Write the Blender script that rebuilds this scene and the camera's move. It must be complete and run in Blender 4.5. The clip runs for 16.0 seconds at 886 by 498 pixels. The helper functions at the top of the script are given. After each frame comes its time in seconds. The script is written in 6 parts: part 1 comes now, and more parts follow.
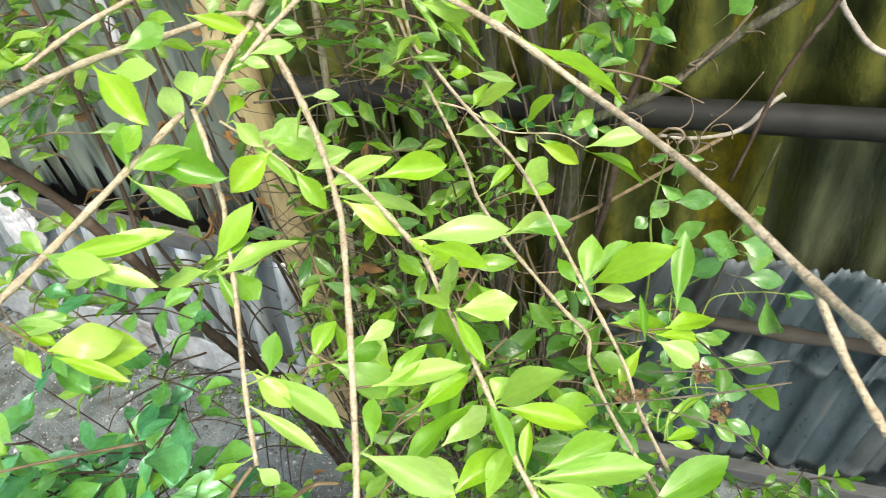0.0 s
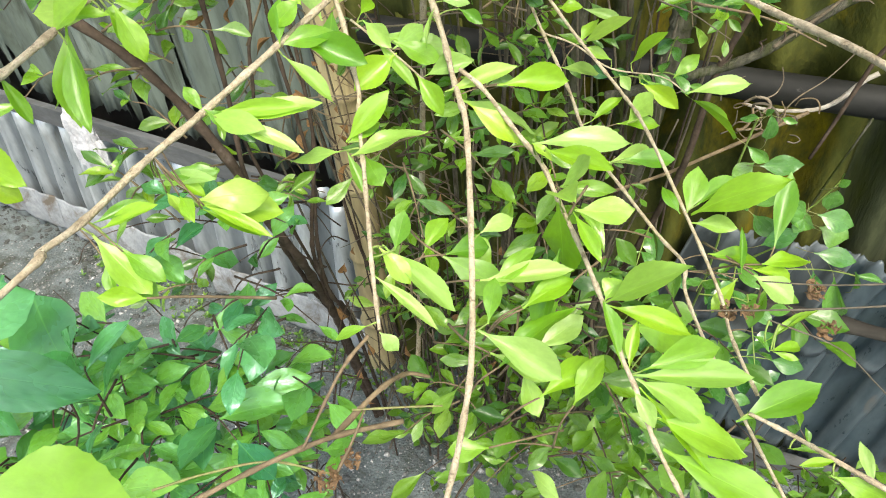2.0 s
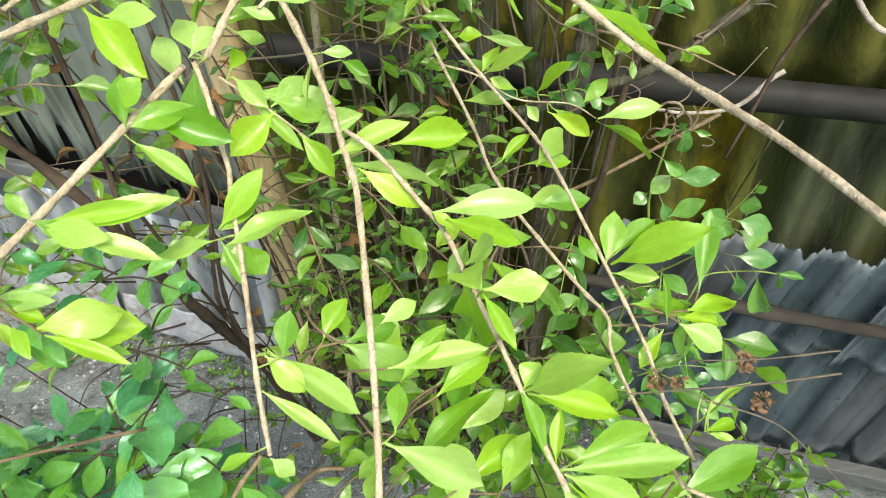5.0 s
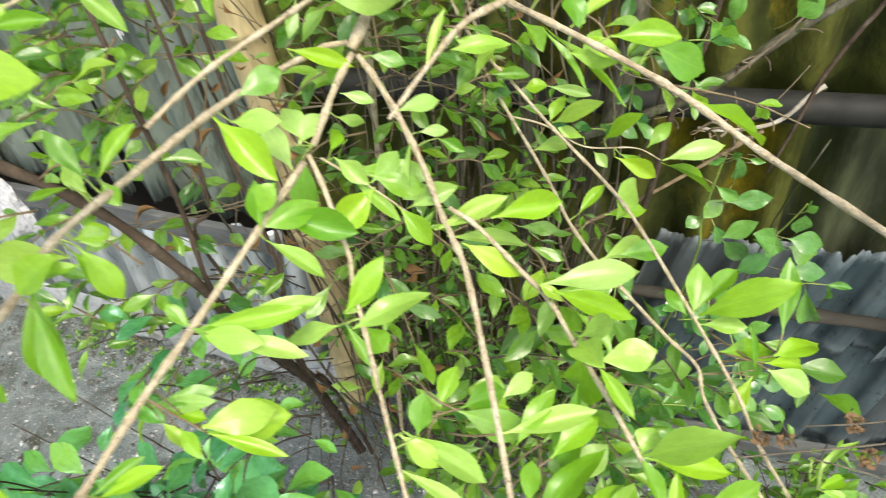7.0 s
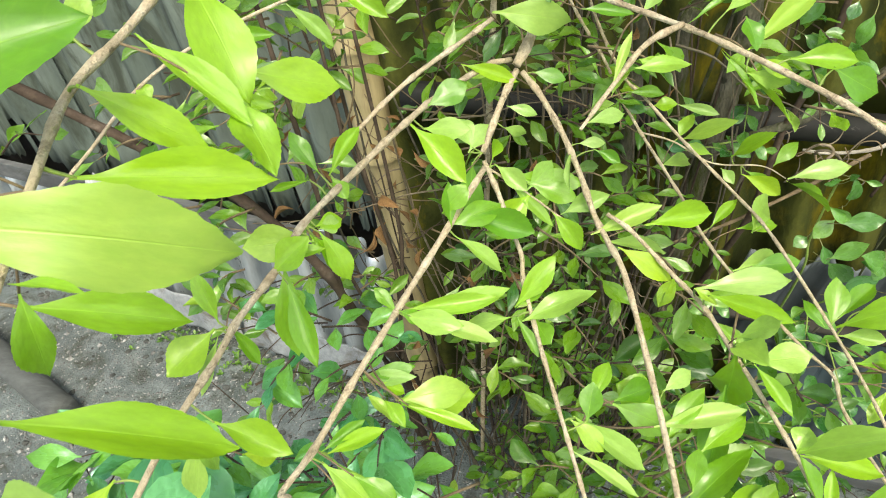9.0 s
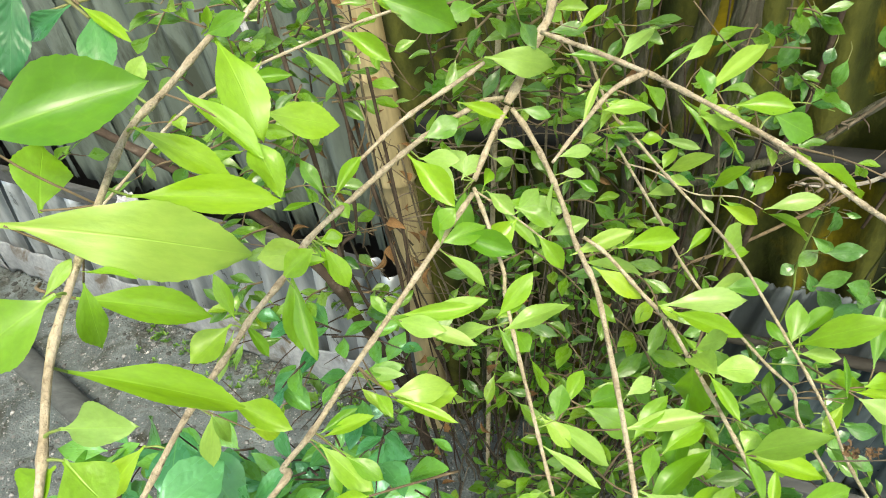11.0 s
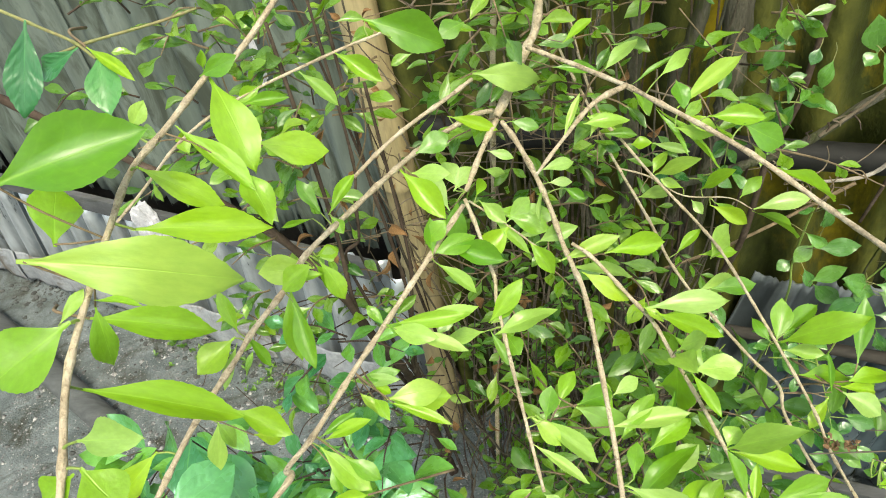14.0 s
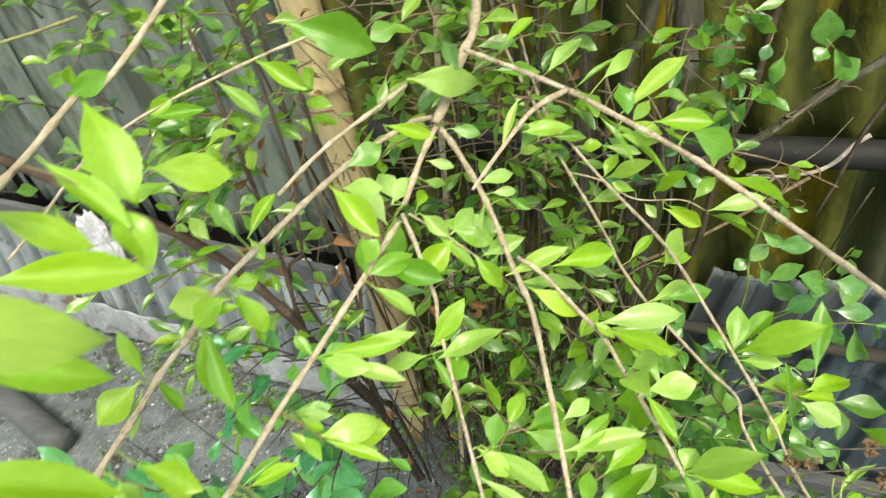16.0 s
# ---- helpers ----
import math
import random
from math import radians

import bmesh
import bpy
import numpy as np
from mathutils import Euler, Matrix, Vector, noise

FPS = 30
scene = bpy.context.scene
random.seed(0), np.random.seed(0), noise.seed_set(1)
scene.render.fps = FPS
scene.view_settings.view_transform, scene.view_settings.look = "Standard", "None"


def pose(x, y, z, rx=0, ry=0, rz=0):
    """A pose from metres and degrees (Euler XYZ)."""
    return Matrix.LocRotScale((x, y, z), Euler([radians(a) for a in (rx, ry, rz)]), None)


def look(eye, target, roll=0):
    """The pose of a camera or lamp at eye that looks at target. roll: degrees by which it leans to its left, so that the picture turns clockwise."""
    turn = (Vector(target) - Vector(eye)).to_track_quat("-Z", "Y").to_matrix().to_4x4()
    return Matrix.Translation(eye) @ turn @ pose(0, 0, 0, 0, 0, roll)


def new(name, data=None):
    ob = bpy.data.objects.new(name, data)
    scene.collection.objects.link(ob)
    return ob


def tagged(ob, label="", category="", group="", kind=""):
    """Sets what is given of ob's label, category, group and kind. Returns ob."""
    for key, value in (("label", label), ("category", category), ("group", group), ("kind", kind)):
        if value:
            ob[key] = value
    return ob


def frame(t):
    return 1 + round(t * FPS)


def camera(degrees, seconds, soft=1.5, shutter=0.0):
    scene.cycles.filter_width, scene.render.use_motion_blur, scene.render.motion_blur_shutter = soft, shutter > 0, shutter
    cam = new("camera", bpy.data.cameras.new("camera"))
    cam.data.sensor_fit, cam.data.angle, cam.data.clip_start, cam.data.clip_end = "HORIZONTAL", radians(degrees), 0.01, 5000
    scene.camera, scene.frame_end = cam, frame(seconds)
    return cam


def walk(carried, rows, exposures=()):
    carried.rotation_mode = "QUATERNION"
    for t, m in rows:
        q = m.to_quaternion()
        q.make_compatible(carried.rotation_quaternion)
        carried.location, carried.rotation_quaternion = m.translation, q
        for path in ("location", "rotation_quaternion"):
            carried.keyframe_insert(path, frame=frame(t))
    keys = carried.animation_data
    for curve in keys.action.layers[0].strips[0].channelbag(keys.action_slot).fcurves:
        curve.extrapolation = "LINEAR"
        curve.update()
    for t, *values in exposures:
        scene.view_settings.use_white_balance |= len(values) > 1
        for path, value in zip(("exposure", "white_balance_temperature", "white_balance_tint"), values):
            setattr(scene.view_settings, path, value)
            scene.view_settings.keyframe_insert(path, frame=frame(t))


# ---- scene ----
cam = camera(65.2, 16.0, soft=1.0, shutter=0.5)
UNIT, GROUND = 0.84, -0.48  # the plan below is drawn in units of 0.84 m, with the soil at -0.48; both are settled at the end of the file
METRES, EYE, TILT, LEAN, TURN = 0.70 * UNIT, (1.40 - GROUND) * UNIT, -42.0, 7.0, 0.0
ROWS = [
    (0.0, 0.0, 0.0, 0.0, -0.0, 0.0, 0.0),
    (0.5, -0.0351, -0.0073, -0.019, 0.52, 0.6, -1.84),
    (1.0, -0.0673, -0.008, -0.0544, 0.87, -0.37, -3.26),
    (1.5, -0.089, -0.0201, -0.0879, 1.94, -0.6, -5.71),
    (2.0, -0.0866, -0.0316, -0.0889, 2.64, -1.93, -5.97),
    (2.5, -0.0767, -0.053, -0.0927, 3.18, -1.89, -5.93),
    (3.0, -0.0768, -0.0745, -0.0967, 3.83, -1.26, -6.31),
    (3.5, -0.0756, -0.0434, -0.0748, 2.39, -1.68, -4.95),
    (4.0, -0.0553, -0.0014, -0.0473, 0.11, -1.9, -3.28),
    (6.5, -0.0992, 0.0621, 0.0583, -4.5, -3.2, -0.12),
    (7.0, -0.1595, 0.0217, 0.0891, -2.26, -3.17, 1.31),
    (7.5, -0.1992, 0.0047, 0.1005, -0.62, -3.31, 1.41),
    (8.0, -0.2238, -0.0174, 0.1055, 0.51, -2.96, 1.64),
    (8.5, -0.2501, -0.0371, 0.0935, 1.24, -2.01, 1.04),
    (9.0, -0.2865, -0.0414, 0.0742, 1.94, -1.8, -0.79),
    (11.5, -0.2202, -0.1556, 0.0664, 3.89, 0.29, -2.18),
    (12.0, -0.1969, -0.1549, 0.0538, 3.47, -0.02, -2.46),
    (12.5, -0.1962, -0.1561, 0.0512, 3.46, -0.33, -2.09),
    (13.0, -0.2001, -0.1553, 0.0725, 3.72, -0.76, -1.07),
    (13.5, -0.2163, -0.1685, 0.0776, 4.45, -0.69, -0.68),
    (14.0, -0.2182, -0.1789, 0.0843, 4.83, -0.12, -0.72),
    (14.5, -0.221, -0.1714, 0.0803, 4.17, -0.15, -0.91),
    (15.0, -0.2195, -0.1609, 0.0693, 3.52, -0.71, -1.04),
    (15.5, -0.2125, -0.1474, 0.0731, 3.52, -1.02, -0.84),
    (16.0, -0.1851, -0.1173, 0.1112, 2.15, -0.45, 1.02),
]
walk(cam, [(t, pose(0, 0, EYE, TILT, LEAN, TURN) @ pose(METRES * x, METRES * y, METRES * z, 90 + pitch, roll, yaw)) for t, x, y, z, yaw, pitch, roll in ROWS],
     exposures=[(0.0, 0.22, 6750, 6.2), (4.0, 0.17, 6800, 6.2), (8.3, 0.14, 6880, 5.8), (9.5, -0.04, 7100, 1.5), (13.0, -0.04, 7050, 2.0), (16.0, 0.02, 7000, 2.5)])

# ---- world and sun: bright overcast day ----
world = bpy.data.worlds.new("world")
scene.world = world
world.use_nodes = True
wn = world.node_tree.nodes
sky = wn.new("ShaderNodeTexSky")
sky.sky_type = "NISHITA"
sky.sun_disc = False
sky.sun_elevation = radians(58)
sky.sun_rotation = radians(163)
sky.air_density, sky.dust_density, sky.ozone_density = 1.0, 4.0, 1.0
wn["Background"].inputs["Strength"].default_value = 0.256
world.node_tree.links.new(sky.outputs[0], wn["Background"].inputs["Color"])
sun = new("sun", bpy.data.lights.new("sun", "SUN"))
sun.data.energy, sun.data.angle, sun.data.color = 2.6, radians(16), (1.0, 0.97, 0.86)
sun.matrix_world = look((0.8, -2.0, 4.8), (0, 0.6, 0.6))


# ---- materials ----
def material(name):
    m = bpy.data.materials.new(name)
    m.use_nodes = True
    nt = m.node_tree
    return m, nt, nt.nodes["Principled BSDF"]


def ramp(nt, fac, stops):
    r = nt.nodes.new("ShaderNodeValToRGB")
    while len(r.color_ramp.elements) < len(stops):
        r.color_ramp.elements.new(0.5)
    for e, (p, c) in zip(r.color_ramp.elements, stops):
        e.position, e.color = p, (*c, 1)
    nt.links.new(fac, r.inputs[0])
    return r.outputs[0]


def mix(nt, fac, a, b, mode="MIX"):
    n = nt.nodes.new("ShaderNodeMix")
    n.data_type, n.blend_type = "RGBA", mode
    for s, v in ((n.inputs[0], fac), (n.inputs[6], a), (n.inputs[7], b)):
        if isinstance(v, bpy.types.NodeSocket):
            nt.links.new(v, s)
        elif isinstance(v, (int, float)):
            s.default_value = v
        else:
            s.default_value = (*v, 1)
    return n.outputs[2]


def noise_of(nt, scale, detail=4, rough=0.55, coords="Object", stretch=(1, 1, 1), warp=0.0):
    tc = nt.nodes.new("ShaderNodeTexCoord")
    mp = nt.nodes.new("ShaderNodeMapping")
    mp.inputs["Scale"].default_value = stretch
    nt.links.new(tc.outputs[coords], mp.inputs[0])
    n = nt.nodes.new("ShaderNodeTexNoise")
    n.inputs["Scale"].default_value, n.inputs["Detail"].default_value = scale, detail
    n.inputs["Roughness"].default_value, n.inputs["Distortion"].default_value = rough, warp
    nt.links.new(mp.outputs[0], n.inputs[0])
    return n.outputs[0]


def bump(nt, bsdf, height, strength, distance):
    b = nt.nodes.new("ShaderNodeBump")
    b.inputs["Strength"].default_value, b.inputs["Distance"].default_value = strength, distance
    nt.links.new(height, b.inputs["Height"])
    nt.links.new(b.outputs[0], bsdf.inputs["Normal"])


def surface(name, stops, scale, rough=0.7, relief=0.3, depth=0.002, stretch=(1, 1, 1), stain=None, metal=0.0, fine=6, shine=0.4, crest=None):
    """A weathered surface: broad patches, a fine grain over them and, if given, stains of another colour and crests
    painted paler, as if lit.
    """
    m, nt, bsdf = material(name)
    broad = noise_of(nt, scale, 5, 0.6, stretch=stretch, warp=0.4)
    col = ramp(nt, broad, stops)
    grain = noise_of(nt, scale * fine, 4, 0.65, stretch=stretch)
    col = mix(nt, 0.35, col, ramp(nt, grain, [(0.3, (0.25, 0.25, 0.25)), (0.7, (0.9, 0.9, 0.9))]), "OVERLAY")
    if stain:
        c, lo, hi, sc = stain
        s = ramp(nt, noise_of(nt, sc, 6, 0.7, stretch=stretch, warp=0.8), [(lo, (0, 0, 0)), (hi, (1, 1, 1))])
        col = mix(nt, s, col, c)
    # paler crests: light along the ribs, put into the colour
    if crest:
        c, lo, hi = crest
        crest_light = ramp(nt, nt.nodes.new("ShaderNodeNewGeometry").outputs["Pointiness"], [(lo, (0, 0, 0)), (hi, (1, 1, 1))])
        col = mix(nt, mix(nt, 1.0, crest_light, ramp(nt, grain, [(0.3, (0.35, 0.35, 0.35)), (0.6, (1, 1, 1))]), "MULTIPLY"), col, c)
    nt.links.new(col, bsdf.inputs["Base Color"])
    r = ramp(nt, grain, [(0.25, (rough - 0.12,) * 3), (0.75, (min(1, rough + 0.12),) * 3)])
    nt.links.new(r, bsdf.inputs["Roughness"])
    bsdf.inputs["Metallic"].default_value = metal
    bsdf.inputs["Specular IOR Level"].default_value = shine
    bump(nt, bsdf, grain, relief, depth)
    return m


def leaf_material(name, young, old, back, gloss=0.38, island=False, translucence=0.42, quilted=0.03, wax=0.1, spec=0.5, sky_tint=(1, 1, 1), pale=0.0):
    """A leaf blade: pale midrib and side veins, mottling, light passing through, and a tone of its own for every leaf."""
    m, nt, bsdf = material(name)
    uv = nt.nodes.new("ShaderNodeUVMap")
    uv.uv_map = "leaf"
    sep = nt.nodes.new("ShaderNodeSeparateXYZ")
    nt.links.new(uv.outputs[0], sep.inputs[0])

    def calc(op, a, b=None):
        n = nt.nodes.new("ShaderNodeMath")
        n.operation = op
        for s, v in zip(n.inputs, (a, b)):
            if isinstance(v, bpy.types.NodeSocket):
                nt.links.new(v, s)
            elif v is not None:
                s.default_value = v
        return n.outputs[0]

    across = calc("ABSOLUTE", calc("SUBTRACT", sep.outputs[1], 0.5))
    rib = ramp(nt, calc("DIVIDE", across, calc("SUBTRACT", 1.08, sep.outputs[0])), [(0.006, (1, 1, 1)), (0.030, (0, 0, 0))])
    drift = calc("MULTIPLY", noise_of(nt, 5.0, 2, 0.5, coords="UV"), 0.16)
    side = calc("SINE", calc("MULTIPLY", calc("ADD", calc("SUBTRACT", sep.outputs[0], calc("MULTIPLY", calc("POWER", across, 0.8), 0.5)), drift), 46.0))
    quilt = side
    side = ramp(nt, side, [(0.86, (0, 0, 0)), (1.0, (1, 1, 1))])
    if island:
        rnd = nt.nodes.new("ShaderNodeNewGeometry").outputs["Random Per Island"]
    else:
        rnd = nt.nodes.new("ShaderNodeObjectInfo").outputs["Random"]
    col = ramp(nt, rnd, [(0.0, old), (0.4, tuple(0.6 * a + 0.4 * b for a, b in zip(young, old))), (0.85, young), (1.0, (min(1, young[0] * 1.2), young[1] * 1.02, young[2]))])
    # some leaves paled at random: a whitish sheen put into their colour
    if pale:
        again = calc("FRACT", calc("MULTIPLY", rnd, 7.13))
        col = mix(nt, calc("MULTIPLY", ramp(nt, again, [(0.5, (0, 0, 0)), (0.95, (1, 1, 1))]), pale), col, (young[0] * 1.05 + 0.14, young[1] + 0.10, young[2] + 0.20))
    mott = noise_of(nt, 9.0, 4, 0.6, coords="UV")
    col = mix(nt, 0.3, col, ramp(nt, mott, [(0.3, (0.3, 0.3, 0.3)), (0.7, (0.75, 0.75, 0.75))]), "OVERLAY")
    col = mix(nt, calc("MULTIPLY", rib, 0.22), col, tuple(min(1, v * 1.6 + 0.04) for v in young))
    col = mix(nt, calc("MULTIPLY", side, 0.035), col, tuple(min(1, v * 1.7 + 0.03) for v in young))
    spots = ramp(nt, noise_of(nt, 26.0, 3, 0.5, coords="UV"), [(0.74, (0, 0, 0)), (0.8, (1, 1, 1))])
    col = mix(nt, calc("MULTIPLY", spots, 0.4), col, (0.16, 0.12, 0.03))
    nt.links.new(col, bsdf.inputs["Base Color"])
    sheen = noise_of(nt, 2.6, 2, 0.5, coords="UV")
    nt.links.new(ramp(nt, sheen, [(0.3, (gloss - 0.1,) * 3), (0.7, (gloss + 0.16,) * 3)]), bsdf.inputs["Roughness"])
    # gloss tinted cyan on some leaves, standing in for blue sky reflected
    bsdf.inputs["Specular IOR Level"].default_value, bsdf.inputs["Specular Tint"].default_value = spec, (*sky_tint, 1)
    bsdf.inputs["Coat Weight"].default_value, bsdf.inputs["Coat Roughness"].default_value = wax, 0.24
    swell = calc("MULTIPLY", calc("MULTIPLY", quilt, -quilted), ramp(nt, across, [(0.03, (0, 0, 0)), (0.16, (1, 1, 1))]))
    hgt = calc("ADD", calc("ADD", swell, calc("MULTIPLY", sheen, 1.1)), calc("ADD", calc("MULTIPLY", rib, -0.14), calc("MULTIPLY", mott, 0.2)))
    bump(nt, bsdf, hgt, 0.5, 0.0018)
    tr = nt.nodes.new("ShaderNodeBsdfTranslucent")
    nt.links.new(mix(nt, 0.6, col, back), tr.inputs[0])
    ms = nt.nodes.new("ShaderNodeMixShader")
    ms.inputs[0].default_value = translucence
    nt.links.new(bsdf.outputs[0], ms.inputs[1])
    nt.links.new(tr.outputs[0], ms.inputs[2])
    nt.links.new(ms.outputs[0], nt.nodes["Material Output"].inputs["Surface"])
    return m


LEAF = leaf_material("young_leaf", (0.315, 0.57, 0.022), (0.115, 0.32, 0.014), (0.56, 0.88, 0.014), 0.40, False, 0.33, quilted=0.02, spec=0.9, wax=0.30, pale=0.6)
# mid and inner greens lowered: the shrub's inner shade put into the colour
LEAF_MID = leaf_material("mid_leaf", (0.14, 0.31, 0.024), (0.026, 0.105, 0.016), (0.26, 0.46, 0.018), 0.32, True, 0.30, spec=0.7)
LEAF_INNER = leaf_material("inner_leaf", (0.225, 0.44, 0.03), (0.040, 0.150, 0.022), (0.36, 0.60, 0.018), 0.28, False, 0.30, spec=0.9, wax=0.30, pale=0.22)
LEAF_DARK = leaf_material("broad_leaf", (0.20, 0.48, 0.060), (0.040, 0.21, 0.085), (0.30, 0.58, 0.045), 0.27, False, 0.26, quilted=0.06, wax=0.35, spec=1.0, sky_tint=(0.55, 1.0, 0.95))
# blue-green leaf whose base colour also carries a painted sky sheen
LEAF_TEAL = leaf_material("sky_sheen_leaf", (0.13, 0.43, 0.13), (0.060, 0.27, 0.095), (0.22, 0.52, 0.10), 0.24, False, 0.22, quilted=0.08, wax=0.7, spec=1.0, sky_tint=(0.6, 1.0, 1.0))
LEAF_DEEP = leaf_material("deep_leaf", (0.050, 0.19, 0.050), (0.022, 0.135, 0.060), (0.09, 0.26, 0.04), 0.25, False, 0.18, quilted=0.07, wax=0.6, spec=1.0, sky_tint=(0.55, 1.0, 0.95))
LEAF_VINE = leaf_material("vine_leaf", (0.15, 0.36, 0.055), (0.03, 0.145, 0.038), (0.20, 0.44, 0.045), 0.24, False, 0.26, quilted=0.05, wax=0.7, spec=0.7)
LEAF_DEAD = surface("dead_leaf", [(0.3, (0.14, 0.075, 0.03)), (0.7, (0.36, 0.20, 0.08))], 40, 0.8, 0.4)
LEAF_OLD = leaf_material("old_leaf", (0.11, 0.36, 0.10), (0.04, 0.20, 0.075), (0.20, 0.48, 0.09), 0.26, False, 0.30, quilted=0.14, wax=0.5)
PETIOLE = surface("petiole", [(0.3, (0.17, 0.27, 0.05)), (0.7, (0.28, 0.36, 0.085))], 60, 0.5, 0.1)
BARK_GREEN = surface("green_bark", [(0.3, (0.17, 0.19, 0.06)), (0.7, (0.30, 0.30, 0.12))], 60, 0.6, 0.3, stain=((0.20, 0.14, 0.07), 0.5, 0.65, 40))
BARK_TAN = surface("tan_bark", [(0.25, (0.29, 0.225, 0.14)), (0.5, (0.51, 0.425, 0.295)), (0.75, (0.68, 0.59, 0.44))], 70, 0.9, 1.0, 0.0018, stain=((0.15, 0.11, 0.07), 0.56, 0.71, 130), shine=0.15)
BARK_BROWN = surface("brown_bark", [(0.25, (0.042, 0.030, 0.022)), (0.6, (0.090, 0.066, 0.050)), (0.8, (0.20, 0.165, 0.135))], 30, 0.85, 0.6, 0.002, shine=0.15)
BARK_OLD = surface("old_bark", [(0.25, (0.062, 0.053, 0.038)), (0.6, (0.145, 0.125, 0.092)), (0.8, (0.26, 0.23, 0.175))], 30, 0.85, 0.6, 0.002, shine=0.2)
BARK_DRY = surface("dry_bark", [(0.25, (0.10, 0.073, 0.042)), (0.7, (0.27, 0.20, 0.12))], 40, 0.8, 0.7, 0.0015)
BARK_GREY = surface("grey_bark", [(0.3, (0.045, 0.042, 0.03)), (0.55, (0.12, 0.115, 0.085)), (0.75, (0.22, 0.21, 0.165))], 26, 0.95, 1.0, 0.006, stretch=(1, 1, 0.3), stain=((0.055, 0.07, 0.018), 0.47, 0.60, 16), fine=5, shine=0.1)
PALE_ROOT = surface("pale_root", [(0.3, (0.28, 0.24, 0.19)), (0.7, (0.52, 0.48, 0.42))], 60, 0.8, 0.4)
BAMBOO = surface("bamboo", [(0.25, (0.26, 0.20, 0.10)), (0.5, (0.42, 0.345, 0.185)), (0.75, (0.57, 0.485, 0.28))], 9, 0.6, 0.3, 0.0015, stretch=(1, 1, 0.16), stain=((0.17, 0.12, 0.075), 0.53, 0.68, 8), shine=0.3)
BARK_DULL = surface("dull_bark", [(0.25, (0.12, 0.095, 0.065)), (0.6, (0.24, 0.195, 0.14)), (0.8, (0.36, 0.31, 0.24))], 30, 0.9, 0.7, 0.002, shine=0.15)
# pole darkened in its base colour, for the shade it lies in
POLE = surface("round_pole", [(0.25, (0.020, 0.018, 0.015)), (0.5, (0.038, 0.035, 0.030)), (0.75, (0.080, 0.074, 0.064))], 9, 0.8, 0.6, 0.003, stretch=(0.25, 1, 1), shine=0.12)
# crest on the sheets: ribs painted paler, standing in for light on them
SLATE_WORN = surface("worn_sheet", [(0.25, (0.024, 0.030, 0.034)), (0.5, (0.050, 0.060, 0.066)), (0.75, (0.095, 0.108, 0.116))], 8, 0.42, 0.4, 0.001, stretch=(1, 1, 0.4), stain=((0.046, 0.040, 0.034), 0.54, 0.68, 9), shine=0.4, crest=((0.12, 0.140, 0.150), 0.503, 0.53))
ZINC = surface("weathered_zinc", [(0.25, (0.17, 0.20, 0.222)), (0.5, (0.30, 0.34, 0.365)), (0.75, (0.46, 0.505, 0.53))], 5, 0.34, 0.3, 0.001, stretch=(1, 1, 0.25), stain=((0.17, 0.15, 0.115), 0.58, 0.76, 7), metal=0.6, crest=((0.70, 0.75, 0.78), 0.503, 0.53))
TIN_GREEN = surface("aged_tin", [(0.25, (0.064, 0.083, 0.068)), (0.5, (0.117, 0.146, 0.125)), (0.75, (0.200, 0.238, 0.212))], 4, 0.65, 0.35, 0.0015, stretch=(1, 1, 0.25), stain=((0.055, 0.067, 0.050), 0.48, 0.62, 9), shine=0.35)
# crest here: yellowish moss, with the light on the waves painted in
MOSS = surface("mossy_cement", [(0.3, (0.016, 0.021, 0.006)), (0.5, (0.040, 0.050, 0.012)), (0.72, (0.090, 0.098, 0.026))], 7, 0.9, 0.8, 0.006, stretch=(1, 1, 0.7), stain=((0.24, 0.19, 0.010), 0.52, 0.68, 3.2), fine=5, shine=0.15, crest=((0.105, 0.112, 0.024), 0.504, 0.54))
CEMENT = surface("grey_cement", [(0.3, (0.017, 0.022, 0.011)), (0.5, (0.041, 0.050, 0.026)), (0.7, (0.088, 0.098, 0.060))], 7, 0.95, 0.7, 0.004, stretch=(1, 1, 0.3), stain=((0.05, 0.06, 0.012), 0.48, 0.64, 5), fine=9, shine=0.1, crest=((0.075, 0.086, 0.045), 0.504, 0.54))
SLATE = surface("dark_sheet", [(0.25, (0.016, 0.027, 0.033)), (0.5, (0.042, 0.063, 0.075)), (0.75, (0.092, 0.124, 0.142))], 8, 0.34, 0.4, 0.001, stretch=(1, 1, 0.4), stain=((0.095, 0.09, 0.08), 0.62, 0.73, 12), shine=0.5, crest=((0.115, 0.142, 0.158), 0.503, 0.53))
PIPE = surface("black_pipe", [(0.3, (0.010, 0.0105, 0.0095)), (0.7, (0.025, 0.0255, 0.023))], 9, 0.66, 0.4, 0.001, stain=((0.17, 0.155, 0.145), 0.66, 0.76, 22), shine=0.25)
TIMBER = surface("grey_timber", [(0.25, (0.055, 0.059, 0.061)), (0.5, (0.105, 0.110, 0.112)), (0.75, (0.19, 0.196, 0.196))], 7, 0.8, 0.6, 0.003, stretch=(0.2, 1, 1), stain=((0.05, 0.055, 0.035), 0.54, 0.7, 12), shine=0.25)
LATH = surface("pale_lath", [(0.25, (0.19, 0.205, 0.215)), (0.7, (0.36, 0.38, 0.395))], 10, 0.6, 0.4, 0.002, stain=((0.13, 0.11, 0.085), 0.50, 0.64, 7))
